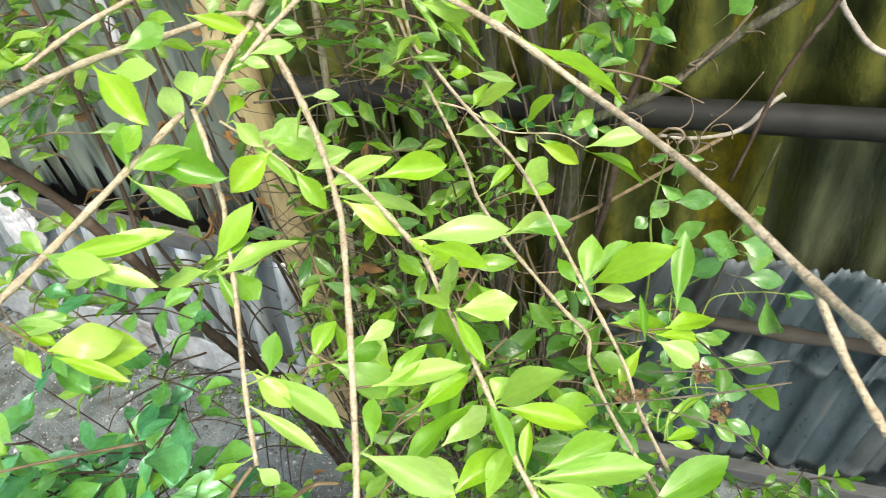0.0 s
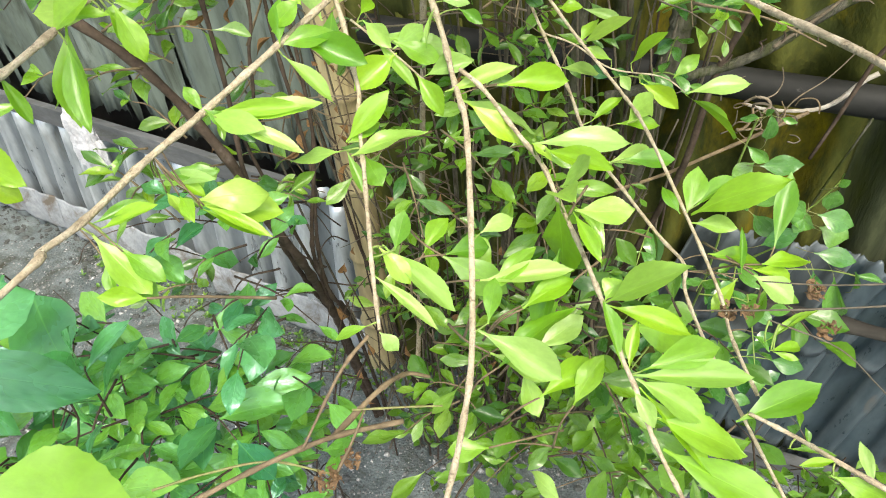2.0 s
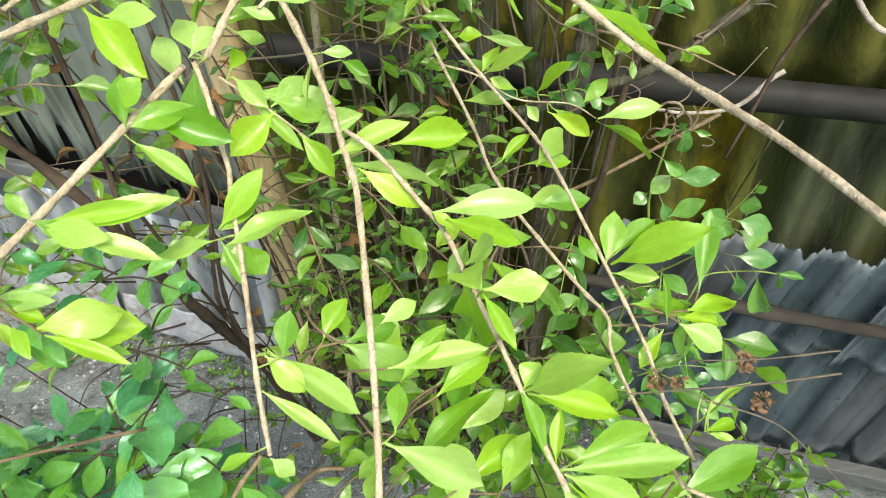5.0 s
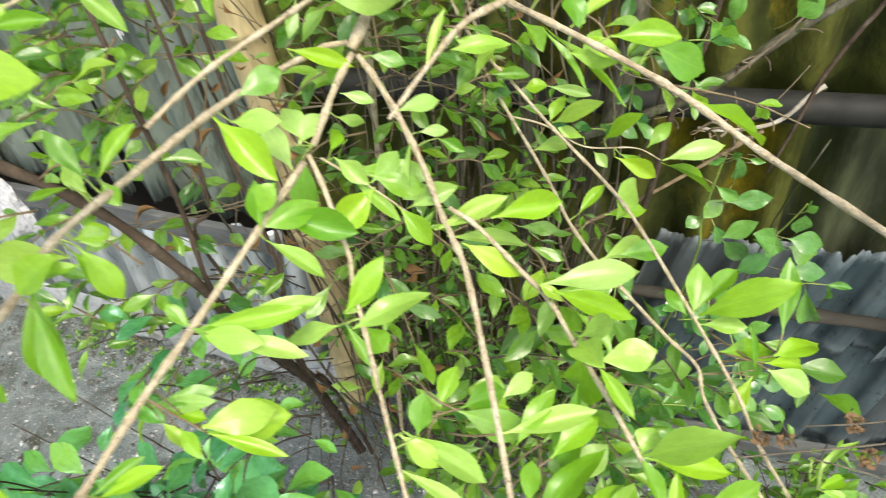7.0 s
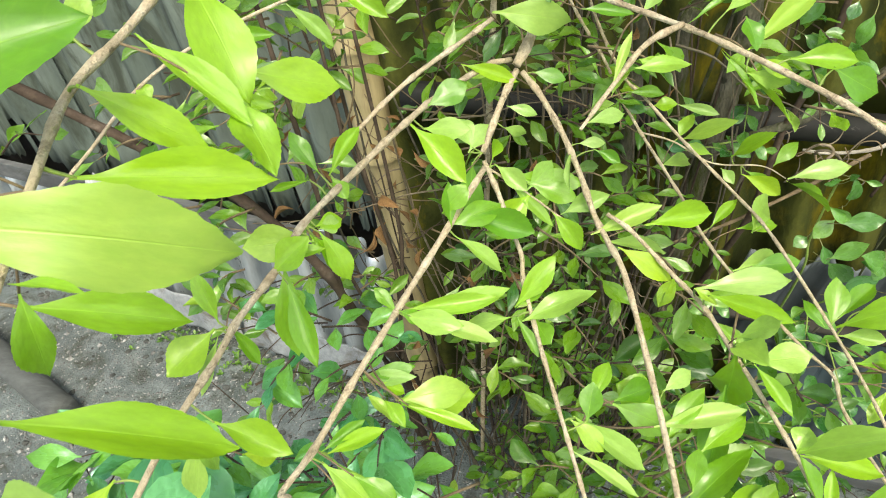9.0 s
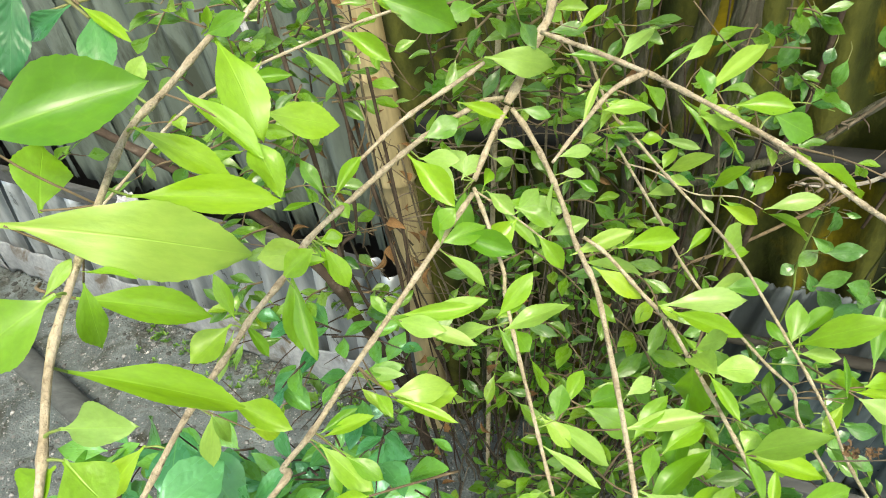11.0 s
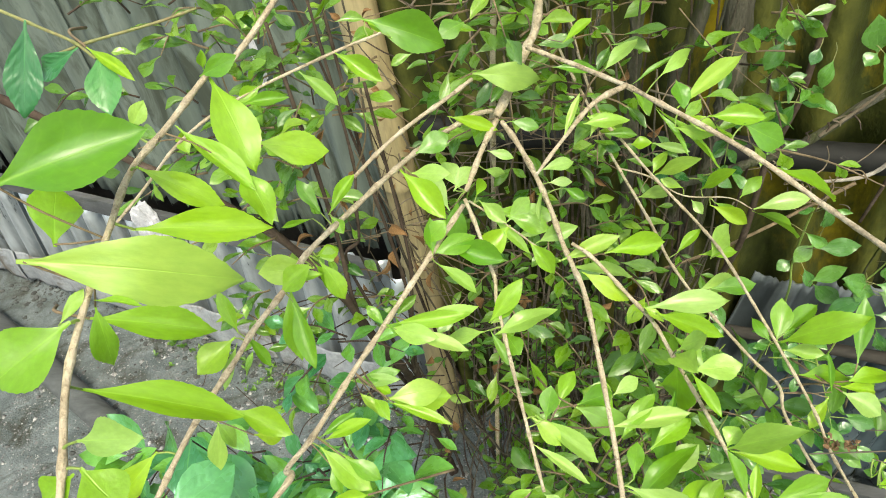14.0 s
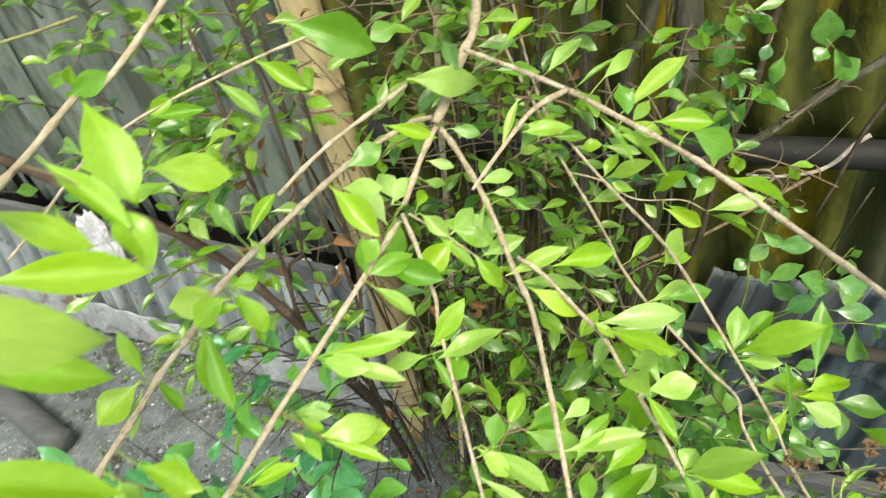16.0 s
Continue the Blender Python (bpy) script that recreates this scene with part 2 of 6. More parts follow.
SOIL = surface("soil", [(0.2, (0.100, 0.119, 0.118)), (0.5, (0.206, 0.240, 0.238)), (0.8, (0.365, 0.412, 0.410))], 9, 0.95, 1.0, 0.014, stain=((0.085, 0.088, 0.066), 0.50, 0.66, 5.0), fine=16, shine=0.15)
SOIL_DARK = surface("damp_soil", [(0.25, (0.046, 0.048, 0.043)), (0.5, (0.098, 0.103, 0.096)), (0.75, (0.18, 0.188, 0.18))], 30, 0.95, 0.8, 0.004, shine=0.15)
GRAVEL = surface("grit", [(0.34, (0.10, 0.10, 0.098)), (0.5, (0.26, 0.258, 0.25)), (0.68, (0.66, 0.655, 0.64))], 40, 0.9, 0.4, 0.002)
BAG = surface("white_plastic", [(0.3, (0.42, 0.43, 0.46)), (0.7, (0.62, 0.62, 0.65))], 20, 0.4, 0.4, 0.003)
DRIED = surface("dried_flower", [(0.3, (0.12, 0.068, 0.035)), (0.7, (0.34, 0.215, 0.11))], 60, 0.85, 0.5)
LOG = surface("dark_log", [(0.25, (0.050, 0.054, 0.052)), (0.6, (0.110, 0.118, 0.115)), (0.8, (0.20, 0.212, 0.208))], 8, 0.9, 0.7, 0.006, stretch=(0.3, 1, 1))
# dark colour of the added backing, for the darkness in the fence's gaps
GAP_DARK = surface("gap_backing", [(0.3, (0.035, 0.032, 0.028)), (0.7, (0.085, 0.08, 0.07))], 3, 0.95, 0.4)


# ---- mesh helpers ----
def mesh_of(name, verts, faces, mat=None, smooth=True):
    me = bpy.data.meshes.new(name)
    me.from_pydata([tuple(map(float, v)) for v in verts], [], [tuple(map(int, f)) for f in faces])
    if mat:
        me.materials.append(mat)
    if smooth:
        me.polygons.foreach_set("use_smooth", [True] * len(me.polygons))
    me.update()
    return me


def part(name, me, parent, label="", m=None):
    """One mesh object under a thing or a part."""
    ob = new(name, me)
    if parent is not None:
        ob.parent = parent
    if m is not None:
        ob.matrix_local = m
    if label:
        tagged(ob, label)
    return ob


def curve_through(pts, n):
    """A smooth line through a few points, in n steps a span."""
    p = [Vector(v) for v in pts]
    p = [p[0] * 2 - p[1]] + p + [p[-1] * 2 - p[-2]]
    out = []
    for a, b, c, d in zip(p, p[1:], p[2:], p[3:]):
        for i in range(n):
            t = i / n
            out.append(0.5 * (2 * b + (c - a) * t + (2 * a - 5 * b + 4 * c - d) * t * t + (3 * b - 3 * c + d - a) * t ** 3))
    return out + [p[-2].copy()]


def tube_data(line, r0, r1, sides=8, knots=0.0, rng=random, wobble=0.0):
    """Verts and faces of a tapered stem along a line; knots: metres between its swollen joints."""
    verts, faces, run, at = [], [], 0.0, 0.0
    up = Vector((0.31, 0.2, 0.93))
    last = None
    n = len(line)
    total = sum((b - a).length for a, b in zip(line, line[1:])) or 1
    marks, s = [], knots * 0.6
    while knots and s < total:
        marks.append(s)
        s += knots * rng.uniform(0.75, 1.3)
    for i, p in enumerate(line):
        d = (line[min(i + 1, n - 1)] - line[max(i - 1, 0)]).normalized()
        if last is not None:
            run += (p - last).length
        last = p
        x = d.cross(up).normalized()
        y = d.cross(x)
        f = run / total
        r = r0 + (r1 - r0) * f
        for s in marks:
            r *= 1 + 0.38 * math.exp(-((run - s) / (2.2 * r0)) ** 2)
        r *= 1 + wobble * rng.uniform(-1, 1)
        for k in range(sides):
            a = 2 * math.pi * k / sides
            verts.append(p + (x * math.cos(a) + y * math.sin(a)) * r)
    for i in range(n - 1):
        for k in range(sides):
            a, b = i * sides + k, i * sides + (k + 1) % sides
            faces.append((a, b, b + sides, a + sides))
    faces.append(tuple(range(sides))[::-1])
    faces.append(tuple(range((n - 1) * sides, n * sides)))
    return verts, faces


def tube(name, pts, r0, r1, mat, parent=None, label="", sides=8, knots=0.0, steps=6, rng=random, wobble=0.0):
    v, f = tube_data(curve_through(pts, steps), r0, r1, sides, knots, rng, wobble)
    return part(name, mesh_of(name, v, f, mat), parent, label)


def blade(rng, fold=0.25, curl=0.12, wave=0.03, rows=30, teeth=0.027, widest=0.56, twist=0.0, full=1.25):
    """A leaf blade 1 long and 1 wide: verts, faces, uv. It tapers to a stalk, folds along its midrib, bends, ripples and has a toothed edge."""
    verts, faces, uvs = [], [], []
    bend = curl * rng.uniform(0.5, 1.4)
    cols = (-1.0, -0.78, -0.42, 0.0, 0.42, 0.78, 1.0)
    puff = rng.uniform(0.0, 0.03)
    ph, sway = rng.uniform(0, 6.28), rng.uniform(-0.035, 0.035)
    lop = rng.uniform(-0.07, 0.07)
    for i in range(rows + 1):
        s = i / rows
        tooth = 0.0
        if s < 0.07:
            w = 0.03 + 0.25 * s
        else:
            u = (s - 0.07) / 0.93
            if u < widest:
                w = 0.5 * math.sin(1.571 * u / widest) ** (full + 0.05)
            else:
                w = 0.5 * max(0.0, math.cos(1.571 * (u - widest) / (1 - widest))) ** 0.98
            w = max(0.006, 0.03 * (1 - u) ** 3 + w)
            if i < rows - 1 and u > 0.3:
                tooth = teeth * (0.7 if i % 2 else -0.5) * rng.uniform(0.5, 1.3)
        for c in cols:
            y = c * w * (1 + lop * (1 if c > 0 else -1)) * (1 + (tooth if abs(c) == 1 else 0))
            z = fold * (math.sqrt(y * y + 0.016) - 0.126) * 0.55 + puff * w * math.sin(3.1 * abs(c)) * min(1.0, 4 * s) - bend * (s - 0.35) ** 2 + bend * 0.12 + wave * (math.sin(8 * s + ph + 1.3 * c) + 0.5 * math.sin(17 * s + 2 * ph - c)) * abs(c) * (0.3 + s)
            x2 = s + (0.25 * tooth if abs(c) == 1 else 0)
            y2 = y * math.cos(twist * s) - z * math.sin(twist * s) + sway * math.sin(3.1 * s)
            z2 = z * math.cos(twist * s) + y * math.sin(twist * s)
            verts.append((x2, y2, z2))
            uvs.append((s, 0.5 + y * 0.98))
    m = len(cols)
    for i in range(rows):
        for k in range(m - 1):
            a = i * m + k
            faces.append((a, a + m, a + m + 1, a + 1))
    return verts, faces, uvs


def blade_mesh(name, rng, mat, **kw):
    v, f, uv = blade(rng, **kw)
    me = mesh_of(name, v, f, mat)
    lay = me.uv_layers.new(name="leaf")
    for lp in me.loops:
        lay.data[lp.index].uv = uv[lp.vertex_index]
    return me


def leaf_matrix(base, tip, width, normal):
    """The pose of a unit blade from its base to its tip, with its face to the normal."""
    b, t, n = Vector(base), Vector(tip), Vector(normal)
    ln = (t - b).length
    x = (t - b) / ln
    y = n.cross(x).normalized()
    z = x.cross(y)
    m = Matrix.Identity(4)
    for i in range(3):
        m[i][0], m[i][1], m[i][2], m[i][3] = x[i] * ln, y[i] * width, z[i] * ln, b[i]
    return m


class Foliage:
    """Many leaves of one kind joined into one mesh."""

    def __init__(self, rng, shapes, rows=8):
        self.rng, self.v, self.f, self.uv = rng, [], [], []
        self.shapes = [blade(rng, rows=rows, **s) for s in shapes]

    def add(self, base, direction, length, width, normal):
        v, f, uv = self.rng.choice(self.shapes)
        m = np.array(leaf_matrix(base, Vector(base) + Vector(direction).normalized() * length, width, normal))
        p = np.array(v) @ m[:3, :3].T + m[:3, 3]
        n = len(self.v)
        self.v.extend(p.tolist())
        self.f.extend([tuple(i + n for i in q) for q in f])
        self.uv.extend(uv)

    def build(self, name, mat, parent, label=""):
        me = mesh_of(name, self.v, self.f, mat)
        lay = me.uv_layers.new(name="leaf")
        idx = np.empty(len(me.loops), dtype=np.int32)
        me.loops.foreach_get("vertex_index", idx)
        lay.data.foreach_set("uv", np.array(self.uv, dtype=np.float32)[idx].ravel())
        return tagged(part(name, me, parent), label, kind="stuff")


class LeafParts:
    """Leaves that are objects of their own on a few shared blades."""

    def __init__(self, rng, shapes, mat, parent, back):
        self.rng, self.parent, self.back = rng, parent, back
        self.shapes = [blade_mesh("leaf", rng, mat, rows=12, **s) for s in shapes]

    def add(self, base, direction, length, width, normal):
        ob = new("leaf", self.rng.choice(self.shapes))
        ob.parent = self.parent
        ob.matrix_local = self.back @ leaf_matrix(base, Vector(base) + Vector(direction).normalized() * length, width, normal)


class TwigParts:
    """Stems that are objects of their own."""

    def __init__(self, mat, parent, back):
        self.mat, self.parent, self.back = mat, parent, back

    def add(self, pts, r0, r1, sides=5, steps=4, knots=0.0, rng=random):
        part("twig", mesh_of("twig", *tube_data(curve_through(pts, steps), r0, r1, sides, knots, rng), self.mat), self.parent, "", self.back)


class Twigs:
    """Many thin stems joined into one mesh."""

    def __init__(self):
        self.v, self.f = [], []

    def add(self, pts, r0, r1, sides=5, steps=4, knots=0.0, rng=random):
        v, f = tube_data(curve_through(pts, steps), r0, r1, sides, knots, rng)
        n = len(self.v)
        self.v.extend(v)
        self.f.extend([tuple(i + n for i in q) for q in f])

    def build(self, name, mat, parent, label=""):
        return tagged(part(name, mesh_of(name, self.v, self.f, mat), parent), label, kind="stuff")


SHAPES = [dict(fold=0.3, curl=0.15, wave=0.015), dict(fold=0.55, curl=0.30, wave=0.025, twist=0.3, full=1.4), dict(fold=0.15, curl=0.1, wave=0.02, widest=0.6, full=1.2),
          dict(fold=0.4, curl=0.22, wave=0.03, widest=0.5, twist=-0.35, full=1.1), dict(fold=0.25, curl=0.4, wave=0.02, widest=0.58), dict(fold=0.65, curl=0.12, wave=0.025, twist=0.2, full=1.5),
          dict(fold=0.2, curl=-0.2, wave=0.025, widest=0.62, full=1.35), dict(fold=0.8, curl=0.25, wave=0.03, twist=-0.15, widest=0.54), dict(fold=0.1, curl=0.28, wave=0.035, twist=0.45, full=1.15)]


def box_data(size, bevel=0.003):
    bm = bmesh.new()
    bmesh.ops.create_cube(bm, size=1.0)
    bmesh.ops.scale(bm, vec=size, verts=bm.verts)
    bmesh.ops.bevel(bm, geom=bm.edges[:], offset=bevel, segments=2, affect="EDGES")
    return bm


def corrugated(name, start, end, z0, z1, pitch, amp, mat, label, rng, ragged=(0.0, 0.0), lean=0.0, category="metal sheet", group="", bow=0.0, thick=0.0012, skew=0.0, tears=(), notches=(), flat=1.0):
    """One upright corrugated sheet between two points of the plan; lean: how far its top stands back; tears: rips from its foot
    (place along it, half width, height); notches: the same from its top; flat: under 1 for ribs with flat crests."""
    a, b = Vector((*start, 0)), Vector((*end, 0))
    along = (b - a).normalized()
    out = Vector((along.y, -along.x, 0))
    width = (b - a).length
    nx, nz = max(8, int(width / pitch * (26 if tears or notches else 14))), 14
    ph = rng.uniform(0, 6.28)
    bot = [ragged[0] * (noise.noise(Vector((i * 0.09, 3.1, ph))) + 0.6 * noise.noise(Vector((i * 0.4, 8.1, ph)))) for i in range(nx + 1)]
    top = [ragged[1] * (noise.noise(Vector((i * 0.09, 13.1, ph))) + 0.7 * noise.noise(Vector((i * 0.5, 28.1, ph)))) for i in range(nx + 1)]
    for i in range(nx + 1):
        u = i / nx * width
        for at, half, deep in tears:
            bot[i] += deep * min(1.0, 2.2 * max(0.0, 1 - abs(u - at) / half))
        for at, half, deep in notches:
            top[i] -= deep * min(1.0, 1.5 * max(0.0, 1 - abs(u - at) / half))
    verts, faces = [], []
    for j in range(nz + 1):
        v = j / nz
        for i in range(nx + 1):
            u = i / nx * width
            z = (z0 + bot[i]) * (1 - v) + (z1 + top[i]) * v
            c = math.cos(2 * math.pi * u / pitch + ph)
            c = math.copysign(abs(c) ** flat, c)
            d = amp * c + bow * math.sin(math.pi * v) + 0.006 * noise.noise(Vector((u * 4, z * 4, ph)))
            p = a + along * (u + skew * v) + out * (d - lean * v)
            verts.append((p.x, p.y, z))
    for j in range(nz):
        for i in range(nx):
            q = j * (nx + 1) + i
            faces.append((q, q + 1, q + nx + 2, q + nx + 1))
    ob = new(name, mesh_of(name, verts, faces, mat))
    s = ob.modifiers.new("thickness", "SOLIDIFY")
    s.thickness = thick
    return tagged(ob, label, category, group)


# ---- ground and surroundings ----
def ground():
    n = 110
    verts, faces = [], []
    xs = [-60, -25, -10, -5] + [-3 + 6 * i / n for i in range(n + 1)] + [5, 10, 25, 60]
    ys = [-60, -25, -10, -4] + [-1 + 4.0 * i / n for i in range(n + 1)] + [5, 10, 25, 60]
    for y in ys:
        for x in xs:
            z = 0.012 * noise.noise(Vector((x * 2.2, y * 2.2, 0))) + 0.008 * noise.noise(Vector((x * 9, y * 9, 4))) + 0.004 * noise.noise(Vector((x * 26, y * 26, 9)))
            verts.append((x, y, GROUND + z))
    m = len(xs)
    for j in range(len(ys) - 1):
        for i in range(m - 1):
            q = j * m + i
            faces.append((q, q + 1, q + m + 1, q + m))
    return tagged(new("ground", mesh_of("ground", verts, faces, SOIL)), "grey gritty bare soil in the yard", "ground", kind="structure")


def grit(rng):
    """Small rounded stones: squashed octahedra of many sizes."""
    verts, faces = [], []
    base = [(1, 0, 0), (0, 1, 0), (-1, 0, 0), (0, -1, 0), (0, 0, 0.7), (0, 0, -0.5)]
    sides = [(0, 1, 4), (1, 2, 4), (2, 3, 4), (3, 0, 4), (1, 0, 5), (2, 1, 5), (3, 2, 5), (0, 3, 5)]
    for k in range(26000):
        x, y = rng.uniform(-2.4, 0.5), rng.uniform(0.3, 1.9)
        r = 0.0013 + 0.0034 * rng.random() ** 1.6 if rng.random() < 0.965 else rng.uniform(0.005, 0.012)
        z = GROUND + 0.012 * noise.noise(Vector((x * 2.2, y * 2.2, 0))) + 0.008 * noise.noise(Vector((x * 9, y * 9, 4)))
        a, n, long = rng.uniform(0, 6.28), len(verts), rng.uniform(0.9, 1.5)
        for v in base:
            q = rng.uniform(0.8, 1.2)
            u, w = v[0] * long, v[1]
            verts.append((x + r * q * (u * math.cos(a) - w * math.sin(a)), y + r * q * (u * math.sin(a) + w * math.cos(a)), z + r * v[2] + 0.001))
        faces += [tuple(n + i for i in f) for f in sides]
    return tagged(new("grit", mesh_of("grit", verts, faces, GRAVEL)), "pale grit and small stones on the soil", "grit", kind="stuff")


def clods(rng):
    """Crumbs of broken earth, thick along the fence's foot."""
    verts, faces = [], []
    lump = bmesh.new()
    bmesh.ops.create_icosphere(lump, subdivisions=1, radius=1.0)
    base, sides = [v.co.copy() for v in lump.verts], [tuple(v.index for v in f.verts) for f in lump.faces]
    lump.free()
    for k in range(1500):
        x, y = rng.uniform(-2.0, 0.4), rng.uniform(0.35, 1.75)
        if k % 2:
            p = CORNER - ALONG * rng.uniform(-0.3, 2.2) - Vector((0.381, 0.924)) * abs(rng.gauss(0.06, 0.07))
            x, y = p.x, p.y
        r = 0.003 + 0.011 * rng.random() ** 3
        z = GROUND + 0.012 * noise.noise(Vector((x * 2.2, y * 2.2, 0))) + 0.008 * noise.noise(Vector((x * 9, y * 9, 4)))
        n = len(verts)
        for v in base:
            q = r * rng.uniform(0.7, 1.25)
            verts.append((x + v.x * q * 1.2, y + v.y * q, z + v.z * q * 0.7 + r * 0.2))
        faces += [tuple(n + i for i in f) for f in sides]
    return tagged(new("clods", mesh_of("clods", verts, faces, SOIL_DARK, False)), "dark crumbs of earth on the soil", "earth", kind="stuff")


def weeds(rng):
    """Seedlings and scraps of moss at the fence's foot."""
    fo = Foliage(rng, SHAPES[:4], 4)
    for k in range(130):
        p = CORNER - ALONG * rng.uniform(-0.35, 1.1) - Vector((0.381, 0.924)) * (0.05 + abs(rng.gauss(0, 0.06)))
        a = rng.uniform(0, 6.28)
        for j in range(rng.randint(3, 6)):
            a += rng.uniform(0.8, 1.6)
            fo.add((p.x, p.y, GROUND + 0.006), (math.cos(a), math.sin(a), rng.uniform(0.3, 1.2)), rng.uniform(0.010, 0.026), rng.uniform(0.006, 0.012), (math.cos(a) * 0.3, math.sin(a) * 0.3, 1))
    return fo.build("weeds", LEAF_MID, None, "tiny green weeds at the foot of the fence")


# added unseen slab: makes the gaps of the sheets look dark
def gap_backing(name, a, b, h):
    d = (Vector((*b, 0)) - Vector((*a, 0)))
    bm = box_data((d.length, 0.08, h), 0.004)
    me = bpy.data.meshes.new(name)
    bm.to_mesh(me)
    bm.free()
    me.materials.append(GAP_DARK)
    ob = new(name, me)
    ob.matrix_world = Matrix.Translation(((a[0] + b[0]) / 2, (a[1] + b[1]) / 2, GROUND + h / 2)) @ Matrix.Rotation(math.atan2(d.y, d.x), 4, "Z")
    return tagged(ob, "dark backing added behind the fence to keep its gaps black", "wall", kind="structure")


def rail(name, a, b, r, mat, label, rng, category, flat=None, knots=0.0):
    """A round pole, or a flat lath if flat gives its height and depth, from a to b."""
    a, b = Vector(a), Vector(b)
    if flat:
        d = b - a
        n = 14
        verts, faces = [], []
        side = Vector((-d.y, d.x, 0)).normalized()
        for i in range(n + 1):
            p = a + d * i / n + Vector((0, 0, 0.006 * noise.noise(Vector((i * 0.5, r * 90, 2)))))
            h, w = flat[0] * (1 + 0.12 * noise.noise(Vector((i * 0.7, 5, r * 50)))), flat[1]
            for su, sv in ((-1, -1), (1, -1), (1, 1), (-1, 1)):
                verts.append(p + side * su * w / 2 + Vector((0, 0, sv * h / 2)))
        for i in range(n):
            for k in range(4):
                q, s = i * 4 + k, i * 4 + (k + 1) % 4
                faces.append((q, s, s + 4, q + 4))
        faces += [(3, 2, 1, 0), (4 * n, 4 * n + 1, 4 * n + 2, 4 * n + 3)]
        ob = new(name, mesh_of(name, verts, faces, mat, False))
        bv = ob.modifiers.new("edge", "BEVEL")
        bv.width, bv.segments = 0.003, 2
    else:
        pts = [a + (b - a) * i / 6 + Vector((0, 0, r * 0.3 * noise.noise(Vector((i * 1.3, r * 70, 1))))) for i in range(7)]
        ob = tube(name, pts, r, r * 0.94, mat, sides=18, knots=knots, steps=10, rng=rng, wobble=0.012)
    return tagged(ob, label, category)


# ---- the place ----
rng = random.Random(11)
ground()
grit(rng)
gap_backing("backing_left", (-4.6, 3.48), (-0.70, 1.86), 2.7)
gap_backing("backing_right", (-0.66, 1.80), (2.6, 1.04), 2.7)

ALONG = Vector((0.924, -0.381))
CORNER = Vector((-0.80, 1.47))


def fence_at(s, back=0.0):
    """A point of the fence's foot, s metres before the corner post and back behind its line."""
    p = CORNER - ALONG * s + Vector((0.381, 0.924)) * back
    return (p.x, p.y)


clods(random.Random(5))
tagged(weeds(random.Random(6)), category="weeds")
# lower row: bright zinc leaning back, its top nicked under the rail
edge = 3.6
while edge > 0.0:
    w = min(rng.uniform(0.80, 0.90), edge + 0.22)
    lap = 0.005 * (int(edge * 10) % 2)
    nicks = [(edge - p, rng.uniform(0.012, 0.020), rng.uniform(0.11, 0.15)) for p in (0.57, 0.675, 0.777, 1.55, 1.95) if edge - w < p < edge]
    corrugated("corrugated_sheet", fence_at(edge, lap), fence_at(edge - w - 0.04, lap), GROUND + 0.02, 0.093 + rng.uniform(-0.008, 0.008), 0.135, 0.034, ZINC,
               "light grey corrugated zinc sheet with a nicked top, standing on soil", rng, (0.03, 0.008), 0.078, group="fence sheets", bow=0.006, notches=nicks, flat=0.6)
    edge -= w
# upper row: older sheets hanging behind the rail, ripped into tongues at their foot
edge = 3.7
while edge > 0.0:
    w = min(rng.uniform(0.62, 0.78), edge + 0.2)
    rips = [(rng.uniform(0.04, w), rng.uniform(0.008, 0.020), rng.uniform(0.08, 0.22)) for k in range(6)]
    lap = 0.100 + 0.012 * (int(edge * 10) % 2)
    corrugated("corrugated_sheet", fence_at(edge, lap), fence_at(edge - w - 0.03, lap), 0.145 + rng.uniform(-0.02, 0.02), 1.75 + rng.uniform(-0.1, 0.1), 0.125, 0.016, TIN_GREEN,
               "old grey-green corrugated tin sheet, ripped into tongues at its lower edge", rng, (0.04, 0.04), rng.uniform(0.03, 0.06), group="fence sheets", tears=rips)
    edge -= w
rail("fence_rail", (*fence_at(3.5, 0.042), 0.145), (*fence_at(-0.10, 0.042), 0.128), 0.03, TIMBER, "weathered grey timber rail nailed across the fence", rng, "rail", (0.072, 0.026))
edge = 3.5
for i in range(5):
    w = rng.uniform(0.72, 0.85)
    rise = 0.05 * min(1.0, edge / 1.2)
    corrugated("fence_lath", fence_at(edge, -0.040 - 0.005 * (i % 2)), fence_at(edge - w, -0.040 - 0.005 * (i % 2)), GROUND + 0.025 + 0.6 * rise, GROUND + 0.165 + rise, 0.135, 0.004, LATH,
               "pale grey flattened metal strip along the foot of the fence", rng, (0.016, 0.003), 0.022, "lath", "foot strips", thick=0.003, bow=0.008)
    edge -= w + 0.01

post = new("bamboo_post")
tagged(post, "thick tan bamboo post with ringed joints, standing at the fence", "post")
post.location = (-0.555, 1.345, GROUND)
z, k = -0.05, 0
prof = []
while z < 2.5:
    seg = 0.268 + 0.015 * math.sin(k * 2.1)
    prof += [(z, 0.0455), (z + 0.007, 0.0505), (z + 0.016, 0.0455), (z + 0.04, 0.0430), (z + seg * 0.5, 0.0422), (z + seg - 0.025, 0.0440)]
    z += seg
    k += 1
verts, faces = [], []
for zz, r in prof:
    for i in range(24):
        a = 2 * math.pi * i / 24
        verts.append((1.08 * r * math.cos(a) * (1 + 0.02 * noise.noise(Vector((math.cos(a), math.sin(a), zz)))) + 0.012 * math.sin(zz * 2.3) + 0.03 * zz, r * math.sin(a), zz))
for j in range(len(prof) - 1):
    for i in range(24):
        a, b = j * 24 + i, j * 24 + (i + 1) % 24
        faces.append((a, b, b + 24, a + 24))
